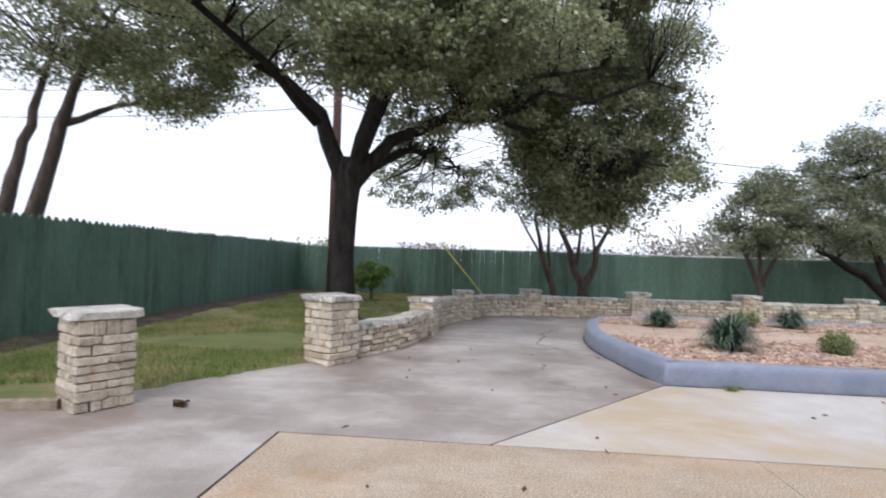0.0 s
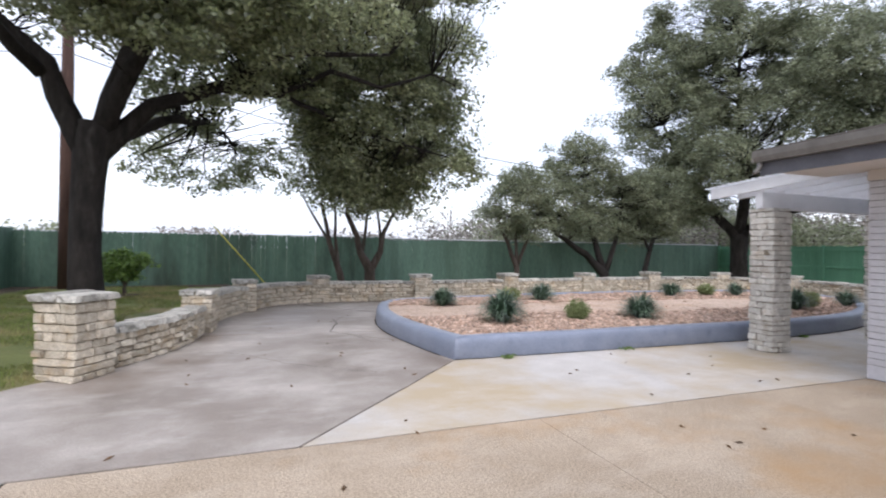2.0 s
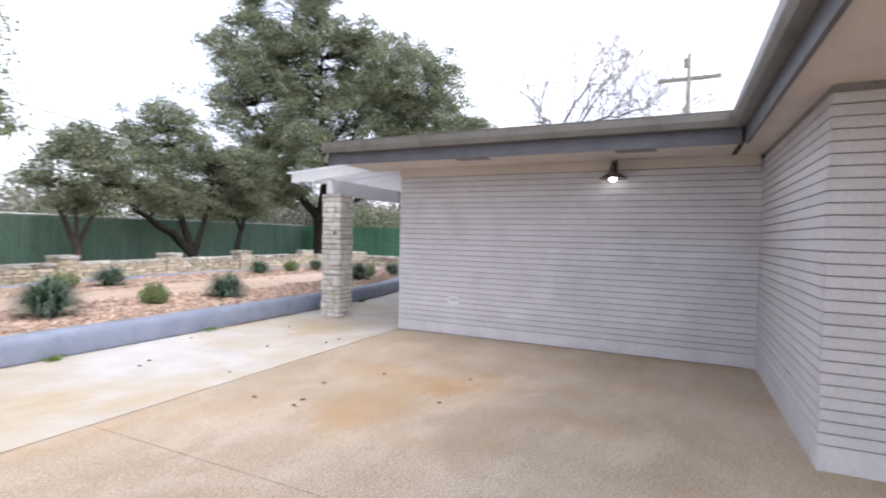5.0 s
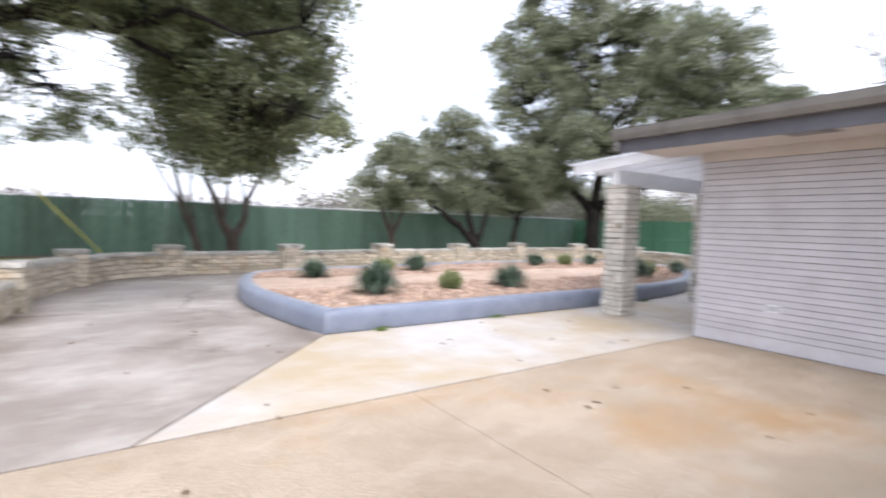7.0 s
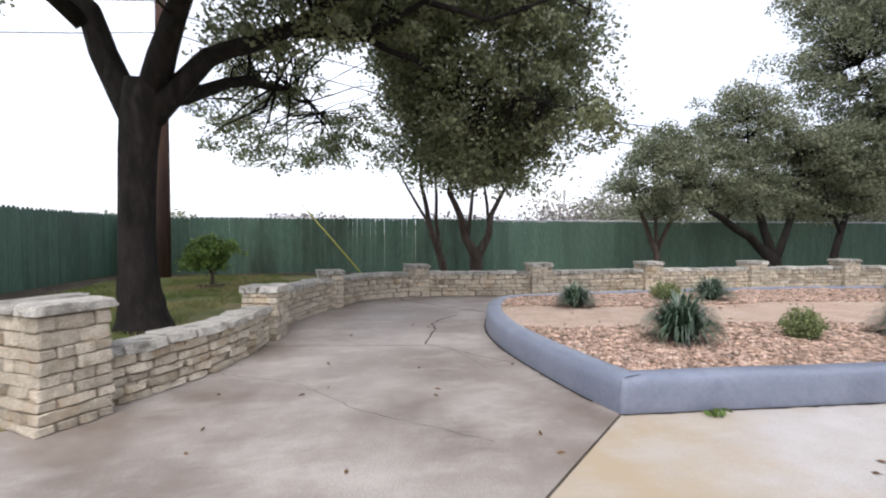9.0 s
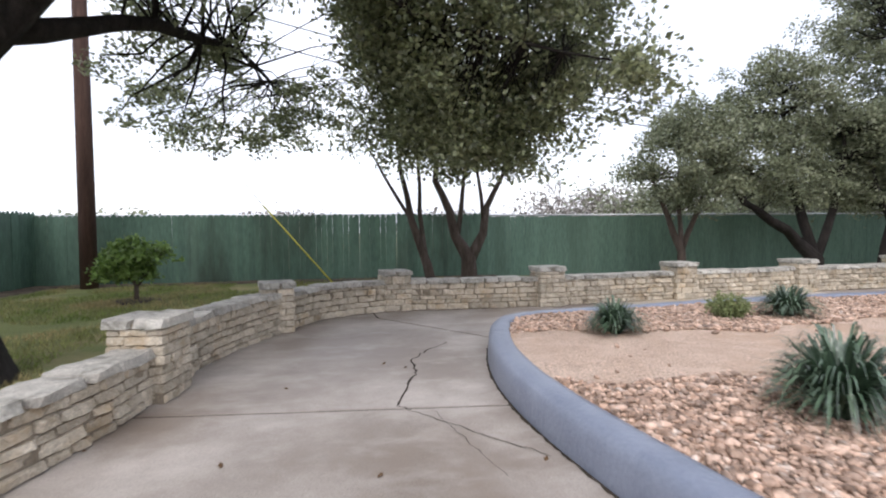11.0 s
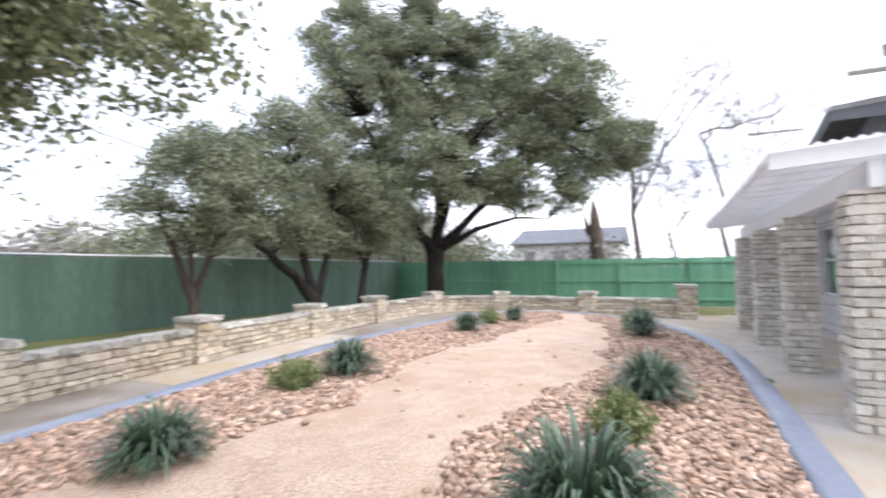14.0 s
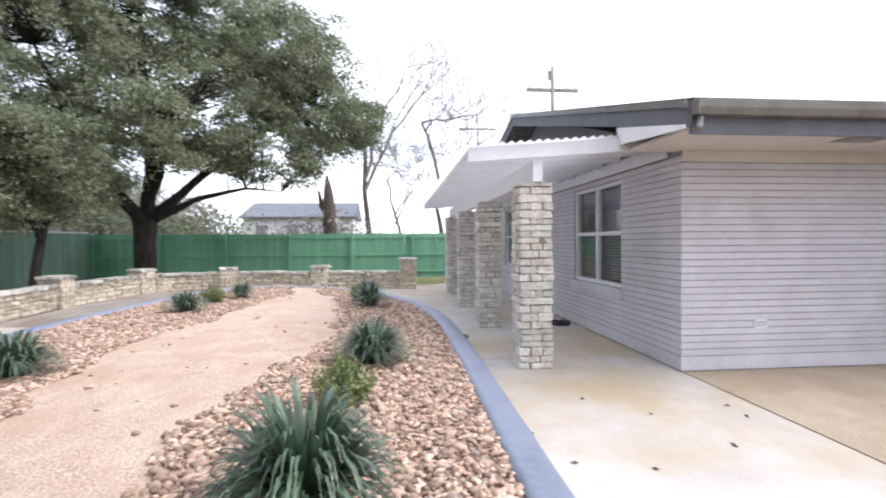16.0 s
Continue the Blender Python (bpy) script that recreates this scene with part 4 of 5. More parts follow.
piece("roof_deck", vs, [f[::-1] for f in BOX_FACES], M_SHINGLE, roof)
for y in (1.9, 3.9):
    part("soffit_vent", box(6.95, 7.15, y - 0.22, y + 0.22, 2.488, 2.496), M_GROOVE, roof)

# ---- pergola ----
COLS = [8.24, 11.02, 13.72, 16.42]
CY = 6.97
pergola = tagged(thing("pergola"), "white painted timber pergola roofed with corrugated sheet", "pergola")


def pz(y):
    return 2.72 - (y - 5.4) * 0.075


part("beam", box(7.98, 16.75, CY - 0.06, CY + 0.06, 2.17, 2.42, 0.006), M_WHITE, pergola)
part("ledger", box(8.0, 16.8, HY + 0.003, HY + 0.045, 2.46, 2.62, 0.004), M_WHITE, pergola)
x = 7.93
while x < 17.0:
    dep = 0.16 if x < 8 else 0.13
    y0, y1 = HY + 0.05, 7.78
    vs = [(x, y0, pz(y0) - dep), (x + 0.045, y0, pz(y0) - dep), (x + 0.045, y1, pz(y1) - dep), (x, y1, pz(y1) - dep), (x, y0, pz(y0)), (x + 0.045, y0, pz(y0)), (x + 0.045, y1, pz(y1)), (x, y1, pz(y1))]
    piece("rafter", vs, BOX_FACES, M_WHITE, pergola)
    x += 0.607
for y in (6.1, 7.4, 7.74):
    part("purlin", box(7.98, 16.95, y - 0.02, y + 0.02, pz(y) - 0.05, pz(y), 0.003), M_WHITE, pergola)
prof, vs, fs = [], [], []
ny = 150
for k in range(ny + 1):
    y = HY + 0.03 + (7.86 - HY - 0.03) * k / ny
    prof.append((y, pz(y) + 0.016 + 0.014 * math.sin(2 * math.pi * (y - HY) / 0.105)))
for x in (7.88, 17.05):
    vs += [(x, y, z) for y, z in prof] + [(x, y, z + 0.005) for y, z in prof]
o = 2 * (ny + 1)
for k in range(ny):
    fs += [(k, k + 1, o + k + 1, o + k), (ny + 1 + k, o + ny + 1 + k, o + ny + 2 + k, ny + 2 + k), (k, ny + 1 + k, ny + 2 + k, k + 1), (o + k, o + k + 1, o + ny + 2 + k, o + ny + 1 + k)]
piece("roof_sheet", vs, fs, M_SHEET, pergola, "white corrugated roof sheet", True)
for x in COLS:
    pillar("stone_column", (x, CY), 0, 0.4, 2.17, 0.06, 0.105, "slender column of stacked pale limestone under the pergola", "column", "pergola columns", 0, single=0.5, kinds=PALE_STONES)

# ---- fences ----


def board_mesh(name, w, h, mat, point):
    t = 0.018
    top = [(-w / 2, h - point), (-w * 0.12, h), (w * 0.12, h), (w / 2, h - point)] if point else [(-w / 2, h), (w / 2, h)]
    prof = [(-w / 2, 0), (w / 2, 0)] + top[::-1]
    n = len(prof)
    vs = [(u, -t / 2, z) for u, z in prof] + [(u, t / 2, z) for u, z in prof]
    fs = [tuple(range(n)), tuple(range(n, 2 * n))[::-1]] + [(i, n + i, n + (i + 1) % n, (i + 1) % n) for i in range(n)]
    return mesh_of(name, vs, fs, mat)


def fence(name, a, b, h, mat, pitch, point, label, rails_front, post_step=2.44, base=0.05, jit=0.012):
    d = Vector(b) - Vector(a)
    L, rz = d.length, math.atan2(d.y, d.x)
    root = thing(name, (a[0], a[1], base), math.degrees(rz))
    meshes = [board_mesh("board", pitch - 0.001 - 0.0015 * k, h + (k - 1) * jit, mat, point) for k in range(3)]
    for k in range(math.ceil(L / pitch)):
        ob = under(new("board", meshes[int(rng.integers(3))]), root)
        ob.matrix_basis = pose(k * pitch + pitch / 2, rng.normal(0, 0.003), rng.normal(0, 0.006), 0, rng.normal(0, 0.12), 0)
    side = -1 if rails_front else 1
    for z in ((0.25, h * 0.52, h - 0.16) if rails_front else (0.3, h - 0.3)):
        part("rail", box(0, L, side * 0.012, side * 0.055, z - 0.045, z + 0.045, 0.004) if side > 0 else box(0, L, -0.055, -0.012, z - 0.045, z + 0.045, 0.004), mat, root)
    k = 0.0
    while k < L:
        y0, y1 = sorted((side * 0.057, side * 0.15))
        part("post", box(k - 0.045, k + 0.045, y0, y1, -0.1, h + (0.04 if rails_front else -0.1), 0.006), mat, root)
        k += post_step
    return tagged(root, label, "fence", "", "structure")


fence("fence_west", (-6.25, -6.0), (-6.25, 20.15), 1.98, M_FENCE, 0.145, 0.075, "dark green painted timber fence with pointed pickets", False)
fence("fence_north", (-6.25, 20.2), (5.3, 20.2), 1.9, M_FENCE, 0.145, 0.06, "weathered green painted timber fence with pointed boards", False)
fence("fence_north_flat", (5.3, 20.2), (22.6, 20.2), 1.82, M_FADED, 0.145, 0.012, "weathered green painted timber fence with a level top", False)
for name, a, b, z in (("fence_rail", (-6.2, 20.3), (5.3, 20.3), 1.93), ("fence_rail", (5.3, 20.3), (22.6, 20.3), 1.9)):
    vs, fs = tube([(*a, z), (*b, z)], [0.028, 0.028], 8)
    tagged(piece(name, vs, fs, M_METAL, None, "", True), "pale galvanised pipe rail above the green fence", "fence rail")
fence("fence_east", (22.6, 20.1), (22.6, -6.0), 1.78, M_FENCE2, 0.145, 0, "bright green painted board fence with rails and posts", True)

# ---- trees ----
tree("live_oak", (-1.9, 11.6, 0.05), [
    [(0.05, 0, -0.1, 0.46), (0.02, 0, 0.2, 0.33), (-0.03, 0, 0.6, 0.265), (-0.05, 0, 1.4, 0.235), (0, 0, 2.6, 0.25), (0.05, 0, 3.2, 0.28), (0.08, 0, 3.55, 0.24)],
    [(0.0, 0, 2.9, 0.2), (-0.66, 0.1, 4.5, 0.17), (-1.63, 0.1, 5.4, 0.13), (-2.6, 0, 5.85, 0.1), (-3.1, -0.1, 6.8, 0.07), (-3.7, -0.3, 7.9, 0.03)],
    [(0.1, 0, 3.0, 0.21), (0.4, 0.2, 4.5, 0.17), (0.6, 0.8, 6.0, 0.14), (0.5, 1.8, 8.2, 0.06)],
    [(0.12, 0, 3.0, 0.19), (0.9, 0.1, 3.95, 0.14), (2.0, 0.3, 4.5, 0.12), (3.1, 0.8, 4.65, 0.09), (4.2, 1.6, 5.3, 0.06), (5.9, 2.5, 6.0, 0.03)],
    [(3.1, 0.8, 4.65, 0.07), (4.1, 0.5, 5.15, 0.055), (5.2, 0.7, 5.0, 0.04), (6.3, 0.4, 5.35, 0.028), (6.9, 0.5, 5.2, 0.012)],
    [(0.15, 0, 3.4, 0.18), (0.9, -0.6, 4.7, 0.13), (1.9, -1.6, 5.9, 0.09), (2.8, -2.4, 6.6, 0.04)],
    [(0.2, 0.1, 3.3, 0.14), (1.0, 2.0, 4.2, 0.09), (1.6, 4.0, 4.6, 0.05), (2.1, 5.6, 4.3, 0.02)],
    [(-0.7, 0, 4.3, 0.12), (-1.4, -1.0, 5.2, 0.09), (-2.4, -2.6, 5.9, 0.05), (-3.0, -3.8, 6.0, 0.02)],
    [(2.0, 0.3, 4.5, 0.09), (3.2, 0.0, 5.2, 0.06), (5.2, -0.2, 5.4, 0.03)],
    [(3.1, 0.8, 4.65, 0.08), (4.2, 2.6, 6.2, 0.05), (5.2, 3.4, 7.3, 0.02)],
    [(3.1, 0.8, 4.65, 0.06), (4.8, 1.6, 4.2, 0.04), (6.4, 1.2, 3.8, 0.02), (7.3, 0.7, 3.5, 0.008)],
], [
    (5.5, 3.0, 4.7, 2.6, 2.3, 2.1, 450), (1.3, -2.4, 5.0, 1.7, 1.2, 0.75, 130, 0.9), (3.3, -1.8, 5.3, 1.7, 1.3, 0.9, 130, 0.9), (1.6, -2.2, 6.2, 1.9, 1.3, 0.8, 90, 0.9), (-1.0, -3.0, 6.6, 1.8, 1.6, 1.0, 80, 0.9), (5.8, 3.1, 3.3, 1.7, 1.4, 0.9, 100), (5.6, 2.9, 7.0, 2.8, 2.5, 1.9, 310), (6.6, 1.8, 5.6, 1.2, 1.1, 0.8, 40), (3.3, 1.6, 5.6, 1.8, 1.6, 1.2, 120, 0.7), (2.2, -1.4, 6.8, 2.4, 2.2, 1.3, 150), (1.9, -0.8, 5.8, 2.0, 1.4, 0.9, 120),
    (-3.0, -0.4, 7.3, 3.2, 3.0, 1.6, 150), (0.4, 2.0, 8.2, 3.2, 3.0, 1.7, 130), (1.3, 5.0, 3.9, 2.4, 2.2, 1.1, 130, 0.4), (-2.2, -3.4, 6.1, 2.0, 1.6, 0.8, 60, 0.7), (1.4, 2.8, 5.0, 1.9, 1.8, 1.1, 80, 0.5), (2.2, 0.6, 4.9, 1.5, 1.4, 0.9, 40, 0.5), (6.0, -0.5, 7.3, 1.6, 1.3, 0.9, 80, 0.9), (7.3, 0.6, 3.5, 0.6, 0.6, 0.35, 9, 0.5), (7.4, 2.2, 3.6, 0.9, 1.0, 0.6, 18, 0.5), (-2.6, 0.2, 6.0, 1.6, 1.4, 0.7, 60, 0.5), (0.2, 0.6, 6.2, 1.8, 1.5, 1.2, 80, 0.6),
], M_LEAF, M_BARK, 11, 0.092, 0.44, 165, "big live oak with a black forked trunk on the lawn", hollow=0.25, sides=14, gaps=-0.27)

tree("crepe_myrtle", (4.2, 17.5, 0.1), [
    [(0, 0, -0.1, 0.2), (0, 0, 0.75, 0.17), (-0.32, 0, 1.25, 0.11), (-0.42, 0.05, 1.8, 0.095), (-0.75, 0.1, 2.5, 0.075), (-0.5, 0.1, 4.0, 0.03)],
    [(0, 0, 0.65, 0.14), (0.34, 0, 1.3, 0.1), (0.42, 0, 1.9, 0.075), (0.85, 0, 2.7, 0.05), (1.0, 0, 4.0, 0.025)],
    [(-0.25, 0, 1.3, 0.06), (-0.1, 0.1, 2.4, 0.045), (0.1, 0, 3.8, 0.02)],
    [(0.35, 0, 1.5, 0.05), (0.2, 0, 2.8, 0.035), (0.5, 0, 4.2, 0.02)],
], [(0.2, 0, 4.6, 1.5, 1.4, 1.3, 60)], M_LEAF, M_BARK2, 12, 0.07, 0.4, 60, "multi-stemmed small tree with pale bark behind the wall", gaps=0)
tree("crepe_myrtle", (3.2, 17.6, 0.1), [
    [(0.15, 0, -0.1, 0.13), (0.05, 0, 0.6, 0.11), (-0.3, 0, 1.6, 0.08), (-0.55, 0, 2.8, 0.045), (-0.5, 0, 4.2, 0.025)],
    [(0.05, 0, 0.5, 0.07), (-0.1, 0.1, 1.8, 0.05), (-0.15, 0, 3.0, 0.035), (0.1, 0, 4.3, 0.02)],
    [(-0.3, 0, 1.6, 0.045), (-0.9, 0, 2.6, 0.03), (-1.3, 0, 3.3, 0.015)],
], [(-0.4, 0, 4.3, 1.4, 1.3, 1.1, 45), (-1.3, 0, 3.4, 0.5, 0.5, 0.4, 8)], M_LEAF, M_BARK2, 13, 0.07, 0.4, 55, "multi-stemmed small tree with pale bark behind the wall", gaps=0)
tree("small_tree", (9.65, 17.6, 0.1), [
    [(0, 0, -0.1, 0.13), (0, 0, 0.8, 0.1), (-0.35, 0, 1.6, 0.07), (-0.8, 0, 2.6, 0.03)],
    [(0, 0, 0.8, 0.08), (0.4, 0, 1.7, 0.06), (0.9, 0.1, 2.7, 0.03)],
    [(0, 0, 0.9, 0.07), (0.05, 0.2, 2.0, 0.05), (0.1, 0.2, 3.2, 0.02)],
], [(0, 0, 3.0, 1.6, 1.5, 1.2, 210), (0.3, 0, 3.9, 1.0, 0.9, 0.6, 60)], M_LEAF2, M_BARK2, 14, 0.08, 0.34, 100, "small grey-green tree with several thin stems by the fence", gaps=-0.3, hollow=0.3)
tree("leaning_tree", (13.55, 17.6, 0.1), [
    [(0, 0, -0.1, 0.22), (0, 0, 0.5, 0.19), (-0.9, 0, 1.3, 0.13), (-2.2, -0.1, 2.0, 0.09), (-3.0, 0, 3.0, 0.04)],
    [(0, 0, 0.4, 0.16), (-0.3, 0.1, 1.5, 0.12), (-0.7, 0.2, 3.0, 0.08), (-0.9, 0.2, 4.8, 0.03)],
    [(0, 0, 0.5, 0.13), (0.5, 0, 1.8, 0.09), (0.8, 0, 3.2, 0.05), (0.8, 0, 4.4, 0.02)],
], [(-0.9, 0.2, 4.6, 1.4, 1.3, 1.5, 170), (-1.9, 0, 3.2, 1.5, 1.2, 0.9, 110), (0.8, 0, 3.5, 1.5, 1.3, 1.3, 150), (-0.4, 0.3, 2.5, 2.1, 1.0, 0.6, 90)], M_LEAF2, M_BARK, 15, 0.08, 0.34, 105, "leaning dark-trunked tree with several limbs by the fence", gaps=-0.3, hollow=0.3)
tree("small_tree", (15.1, 17.2, 0.1), [
    [(0, 0, -0.1, 0.13), (0.1, 0, 0.8, 0.11), (0.45, 0, 1.9, 0.085), (0.7, 0, 3.2, 0.04)],
    [(0.3, 0, 1.4, 0.07), (-0.2, 0, 2.4, 0.05), (-0.4, 0, 3.6, 0.02)],
], [(0.5, 0, 3.4, 1.5, 1.4, 1.4, 150), (0.6, 0.4, 2.4, 1.7, 1.0, 0.6, 70)], M_LEAF2, M_BARK, 16, 0.08, 0.34, 105, "slim leaning tree under the big oak", gaps=-0.3, hollow=0.3)
tree("live_oak", (20.0, 17.0, 0.1), [
    [(0, 0, -0.1, 0.46), (0, 0, 0.3, 0.36), (0, 0, 1.4, 0.33), (0, 0, 2.2, 0.38)],
    [(-0.1, 0, 2.0, 0.24), (-0.9, 0.5, 3.2, 0.17), (-1.9, 1.2, 5.0, 0.1), (-2.6, 1.6, 7.0, 0.04)],
    [(0, 0, 2.1, 0.26), (0.1, -0.2, 3.8, 0.2), (-0.2, -0.1, 6.4, 0.13), (-0.2, 0, 11.0, 0.04)],
    [(0.1, 0, 2.1, 0.22), (0.9, -1.1, 3.4, 0.15), (1.5, -3.0, 5.2, 0.1), (1.4, -5.4, 6.4, 0.04)],
    [(0, -0.1, 2.1, 0.18), (0.2, -1.6, 2.9, 0.1), (0.4, -3.2, 3.3, 0.05), (0.5, -4.4, 3.2, 0.02)],
    [(0, 0.1, 2.2, 0.16), (-0.8, -0.9, 3.6, 0.11), (-1.6, -1.6, 5.2, 0.05)],
    [(0.1, -0.2, 3.6, 0.13), (0.9, -0.9, 5.6, 0.09), (1.3, -1.6, 7.8, 0.03)],
], [
    (-0.2, 0.2, 9.8, 2.6, 2.6, 2.9, 330), (0.6, -2.8, 7.2, 2.8, 2.8, 2.2, 300), (1.0, -5.6, 5.9, 2.2, 2.1, 1.6, 170), (-2.0, 1.6, 7.4, 2.4, 2.4, 2.4, 260), (-1.5, -1.2, 5.0, 2.3, 2.3, 1.3, 170), (-2.2, 2.4, 4.4, 1.9, 1.9, 1.5, 130),
    (0.8, -4.2, 4.2, 1.8, 1.7, 0.8, 100), (0.3, -2.6, 4.9, 2.0, 2.0, 1.1, 130), (0.6, -4.6, 8.2, 2.3, 2.3, 1.7, 190), (-2.2, 2.1, 9.6, 2.0, 2.0, 1.8, 150), (1.3, -2.0, 9.8, 1.8, 1.8, 1.5, 100), (-2.6, 0.8, 3.4, 2.0, 1.6, 0.8, 110), (-0.4, 0.2, 12.6, 0.7, 0.7, 1.3, 36), (-2.4, 2.0, 11.4, 0.6, 0.6, 1.2, 30), (0.8, -4.4, 9.9, 0.7, 0.7, 1.0, 30), (1.0, -7.4, 5.8, 0.9, 0.9, 0.9, 36),
], M_LEAF2, M_BARK, 17, 0.1, 0.42, 150, "tall live oak with a thick dark trunk behind the garden wall", hollow=0.3, sides=12, gaps=-0.27)
tree("leaning_tree", (-10.6, 12.6, -0.05), [
    [(0, 0, 0, 0.3), (0.3, 0, 1.8, 0.22), (0.9, -0.1, 3.4, 0.17), (1.1, 0, 4.6, 0.15), (2.0, -0.3, 6.2, 0.08), (3.2, -0.8, 7.2, 0.03)],
    [(-0.3, 0.1, 0, 0.2), (-0.3, 0, 2.4, 0.17), (0.1, 0, 4.2, 0.13), (0.5, 0.3, 6.4, 0.06)],
    [(1.1, 0, 4.6, 0.1), (2.2, 0.6, 5.3, 0.07), (3.4, 1.2, 5.6, 0.03)],
], [(1.4, -0.3, 7.2, 2.8, 2.6, 1.5, 230), (3.6, 0.4, 6.1, 1.9, 1.8, 1.1, 150)], M_LEAF, M_BARK2, 18, 0.095, 0.42, 120, "leaning twin-trunked tree outside the green fence")
tree("shrub", (-2.5, 16.7, 0.14), [
    [(0, 0, -0.05, 0.05), (0, 0, 0.35, 0.04), (-0.25, 0, 0.7, 0.025), (-0.5, 0, 1.0, 0.01)],
    [(0, 0, 0.3, 0.03), (0.25, 0.1, 0.7, 0.02), (0.5, 0.1, 1.0, 0.01)], [(0, 0, 0.3, 0.03), (0, 0.2, 0.9, 0.01)],
], [(0, 0, 0.88, 0.52, 0.5, 0.4, 60), (-0.3, 0, 0.62, 0.35, 0.35, 0.22, 16)], M_LEAF3, M_BARK2, 19, 0.095, 0.2, 46, "small bright green shrub with a bare stem in the lawn", "shrub", gaps=0)

mulch = tagged(thing("mulch_ring", (-2.5, 16.7, 0.13)), "ring of dark bare mulch around the shrub", "mulch")
ringv, ringf = [(0, 0, 0.075)], []
for k in range(28):
    a = 2 * math.pi * k / 28
    wob = 1 + 0.12 * math.sin(3 * a) + 0.06 * math.sin(7 * a + 1)
    ringv += [(0.36 * wob * math.cos(a), 0.36 * wob * math.sin(a), 0.07), (0.5 * wob * math.cos(a), 0.5 * wob * math.sin(a), -0.03)]
for k in range(28):
    i, j = 1 + 2 * k, 1 + 2 * ((k + 1) % 28)
    ringf += [(0, i, j), (i, i + 1, j + 1, j)]
piece("soil_mound", ringv, ringf, M_BARK2, mulch, "", True)

# ---- planting ----


def strap_plant(at, rad, hgt, seed, blades, label, mat=M_BLADE, width=0.0115):
    r = np.random.default_rng(seed)
    root = thing("strap_leaf_plant", at)
    q = []
    for k in range(int(blades * 1.35)):
        a = r.uniform(0, 6.283)
        tilt = 0.2 + 1.3 * math.sqrt(r.random())
        out, up = rad * r.uniform(0.75, 1.15) * math.sin(tilt), hgt * r.uniform(0.6, 0.88)
        sag = r.uniform(0.45, 1.15)
        u = np.array((math.cos(a), math.sin(a), 0))
        s = np.array((-math.sin(a), math.cos(a), 0)) * width * r.uniform(0.6, 1.2)
        b0 = u * r.uniform(0, 0.06) + s * r.normal()
        tw = r.normal(0, 0.15)
        steps = 6
        prev = None
        for i in range(steps + 1):
            t = i / steps
            p = b0 + u * out * t + np.array((0, 0, up * ((math.cos(tilt) + sag) * t - sag * t ** 2.8))) + s * tw * 8 * t * t
            wdt = s * (1.0 if t < 0.6 else max(0.04, (1 - t) / 0.4))
            cur = (p - wdt, p + wdt)
            if prev is not None:
                q.append((prev[0], prev[1], cur[1], cur[0]))
            prev = cur
    quads = np.array(q)
    quads[..., 2] = np.maximum(quads[..., 2], 0.0)
    n = len(quads)
    stem, fs = tube([(0, 0, -0.05), (0, 0, 0.06), (0, 0, 0.1)], [0.07, 0.06, 0.02], 8)
    piece("crown_base", stem, fs, M_DRYLEAF, root)
    vs = quads.reshape(-1, 3)
    # neighbouring pieces of one blade share their edge, so that a blade is one island
    verts, faces, index = [], [], {}
    for k in range(n):
        f = []
        for c in range(4):
            key = (k // 5, tuple(np.round(vs[4 * k + c], 5)))
            if key not in index:
                index[key] = len(verts)
                verts.append(vs[4 * k + c])
            f.append(index[key])
        if len(set(f)) == 4:
            faces.append(f)
    piece("foliage", verts, faces, mat, root, "", True)
    return tagged(root, label, "plant", "plants in the gravel bed")


def bed_at(x, y):
    return (x, y, bed_z(x, y))


DARK = "clump of dark green arching strap leaves in the gravel"
for k, (x, y, rad, hgt, blades) in enumerate([(4.7, 9.02, 0.45, 0.72, 420), (4.6, 11.62, 0.36, 0.5, 300), (7.34, 12.12, 0.44, 0.56, 300), (7.45, 8.84, 0.43, 0.6, 340), (11.9, 9.09, 0.42, 0.6, 260), (11.62, 12.32, 0.42, 0.54, 260), (13.67, 11.97, 0.33, 0.5, 200), (13.9, 9.25, 0.34, 0.5, 200)]):
    strap_plant(bed_at(x, y), rad, hgt, 40 + k, blades, DARK)


def feather_plant(at, rad, hgt, seed, label):
    r = np.random.default_rng(seed)
    root = thing("feathery_plant", at)
    q, sp = [], Soup()
    for k in range(130):
        a, o = r.uniform(0, 6.283), rad * math.sqrt(r.random())
        tip = np.array((math.cos(a) * o * 1.1, math.sin(a) * o * 1.1, hgt * (1.05 - 0.5 * (o / rad) ** 2) * r.uniform(0.8, 1.1)))
        b = np.array((math.cos(a) * o * 0.4, math.sin(a) * o * 0.4, -0.02))
        sp.add(*tube([b, (b + tip) / 2 + (0, 0, 0.03), tip], [0.004, 0.003, 0.0015], 3))
        for i in range(14):
            t = r.uniform(0.3, 1)
            q.append(b + (tip - b) * t + r.normal(size=3) * 0.018)
    sp.out("stem_tuft", M_SANTO, root)
    quads_mesh("foliage", leaf_quads(np.array(q), 0.035, r, -0.5), M_SANTO, root)
    return tagged(root, label, "plant", "plants in the gravel bed")


for k, (x, y, rad, hgt) in enumerate([(6.18, 8.99, 0.22, 0.36), (6.53, 12.2, 0.28, 0.34), (12.9, 12.3, 0.26, 0.34), (12.7, 9.3, 0.24, 0.36)]):
    feather_plant(bed_at(x, y), rad, hgt, 60 + k, "low rounded tuft of pale green feathery leaves")

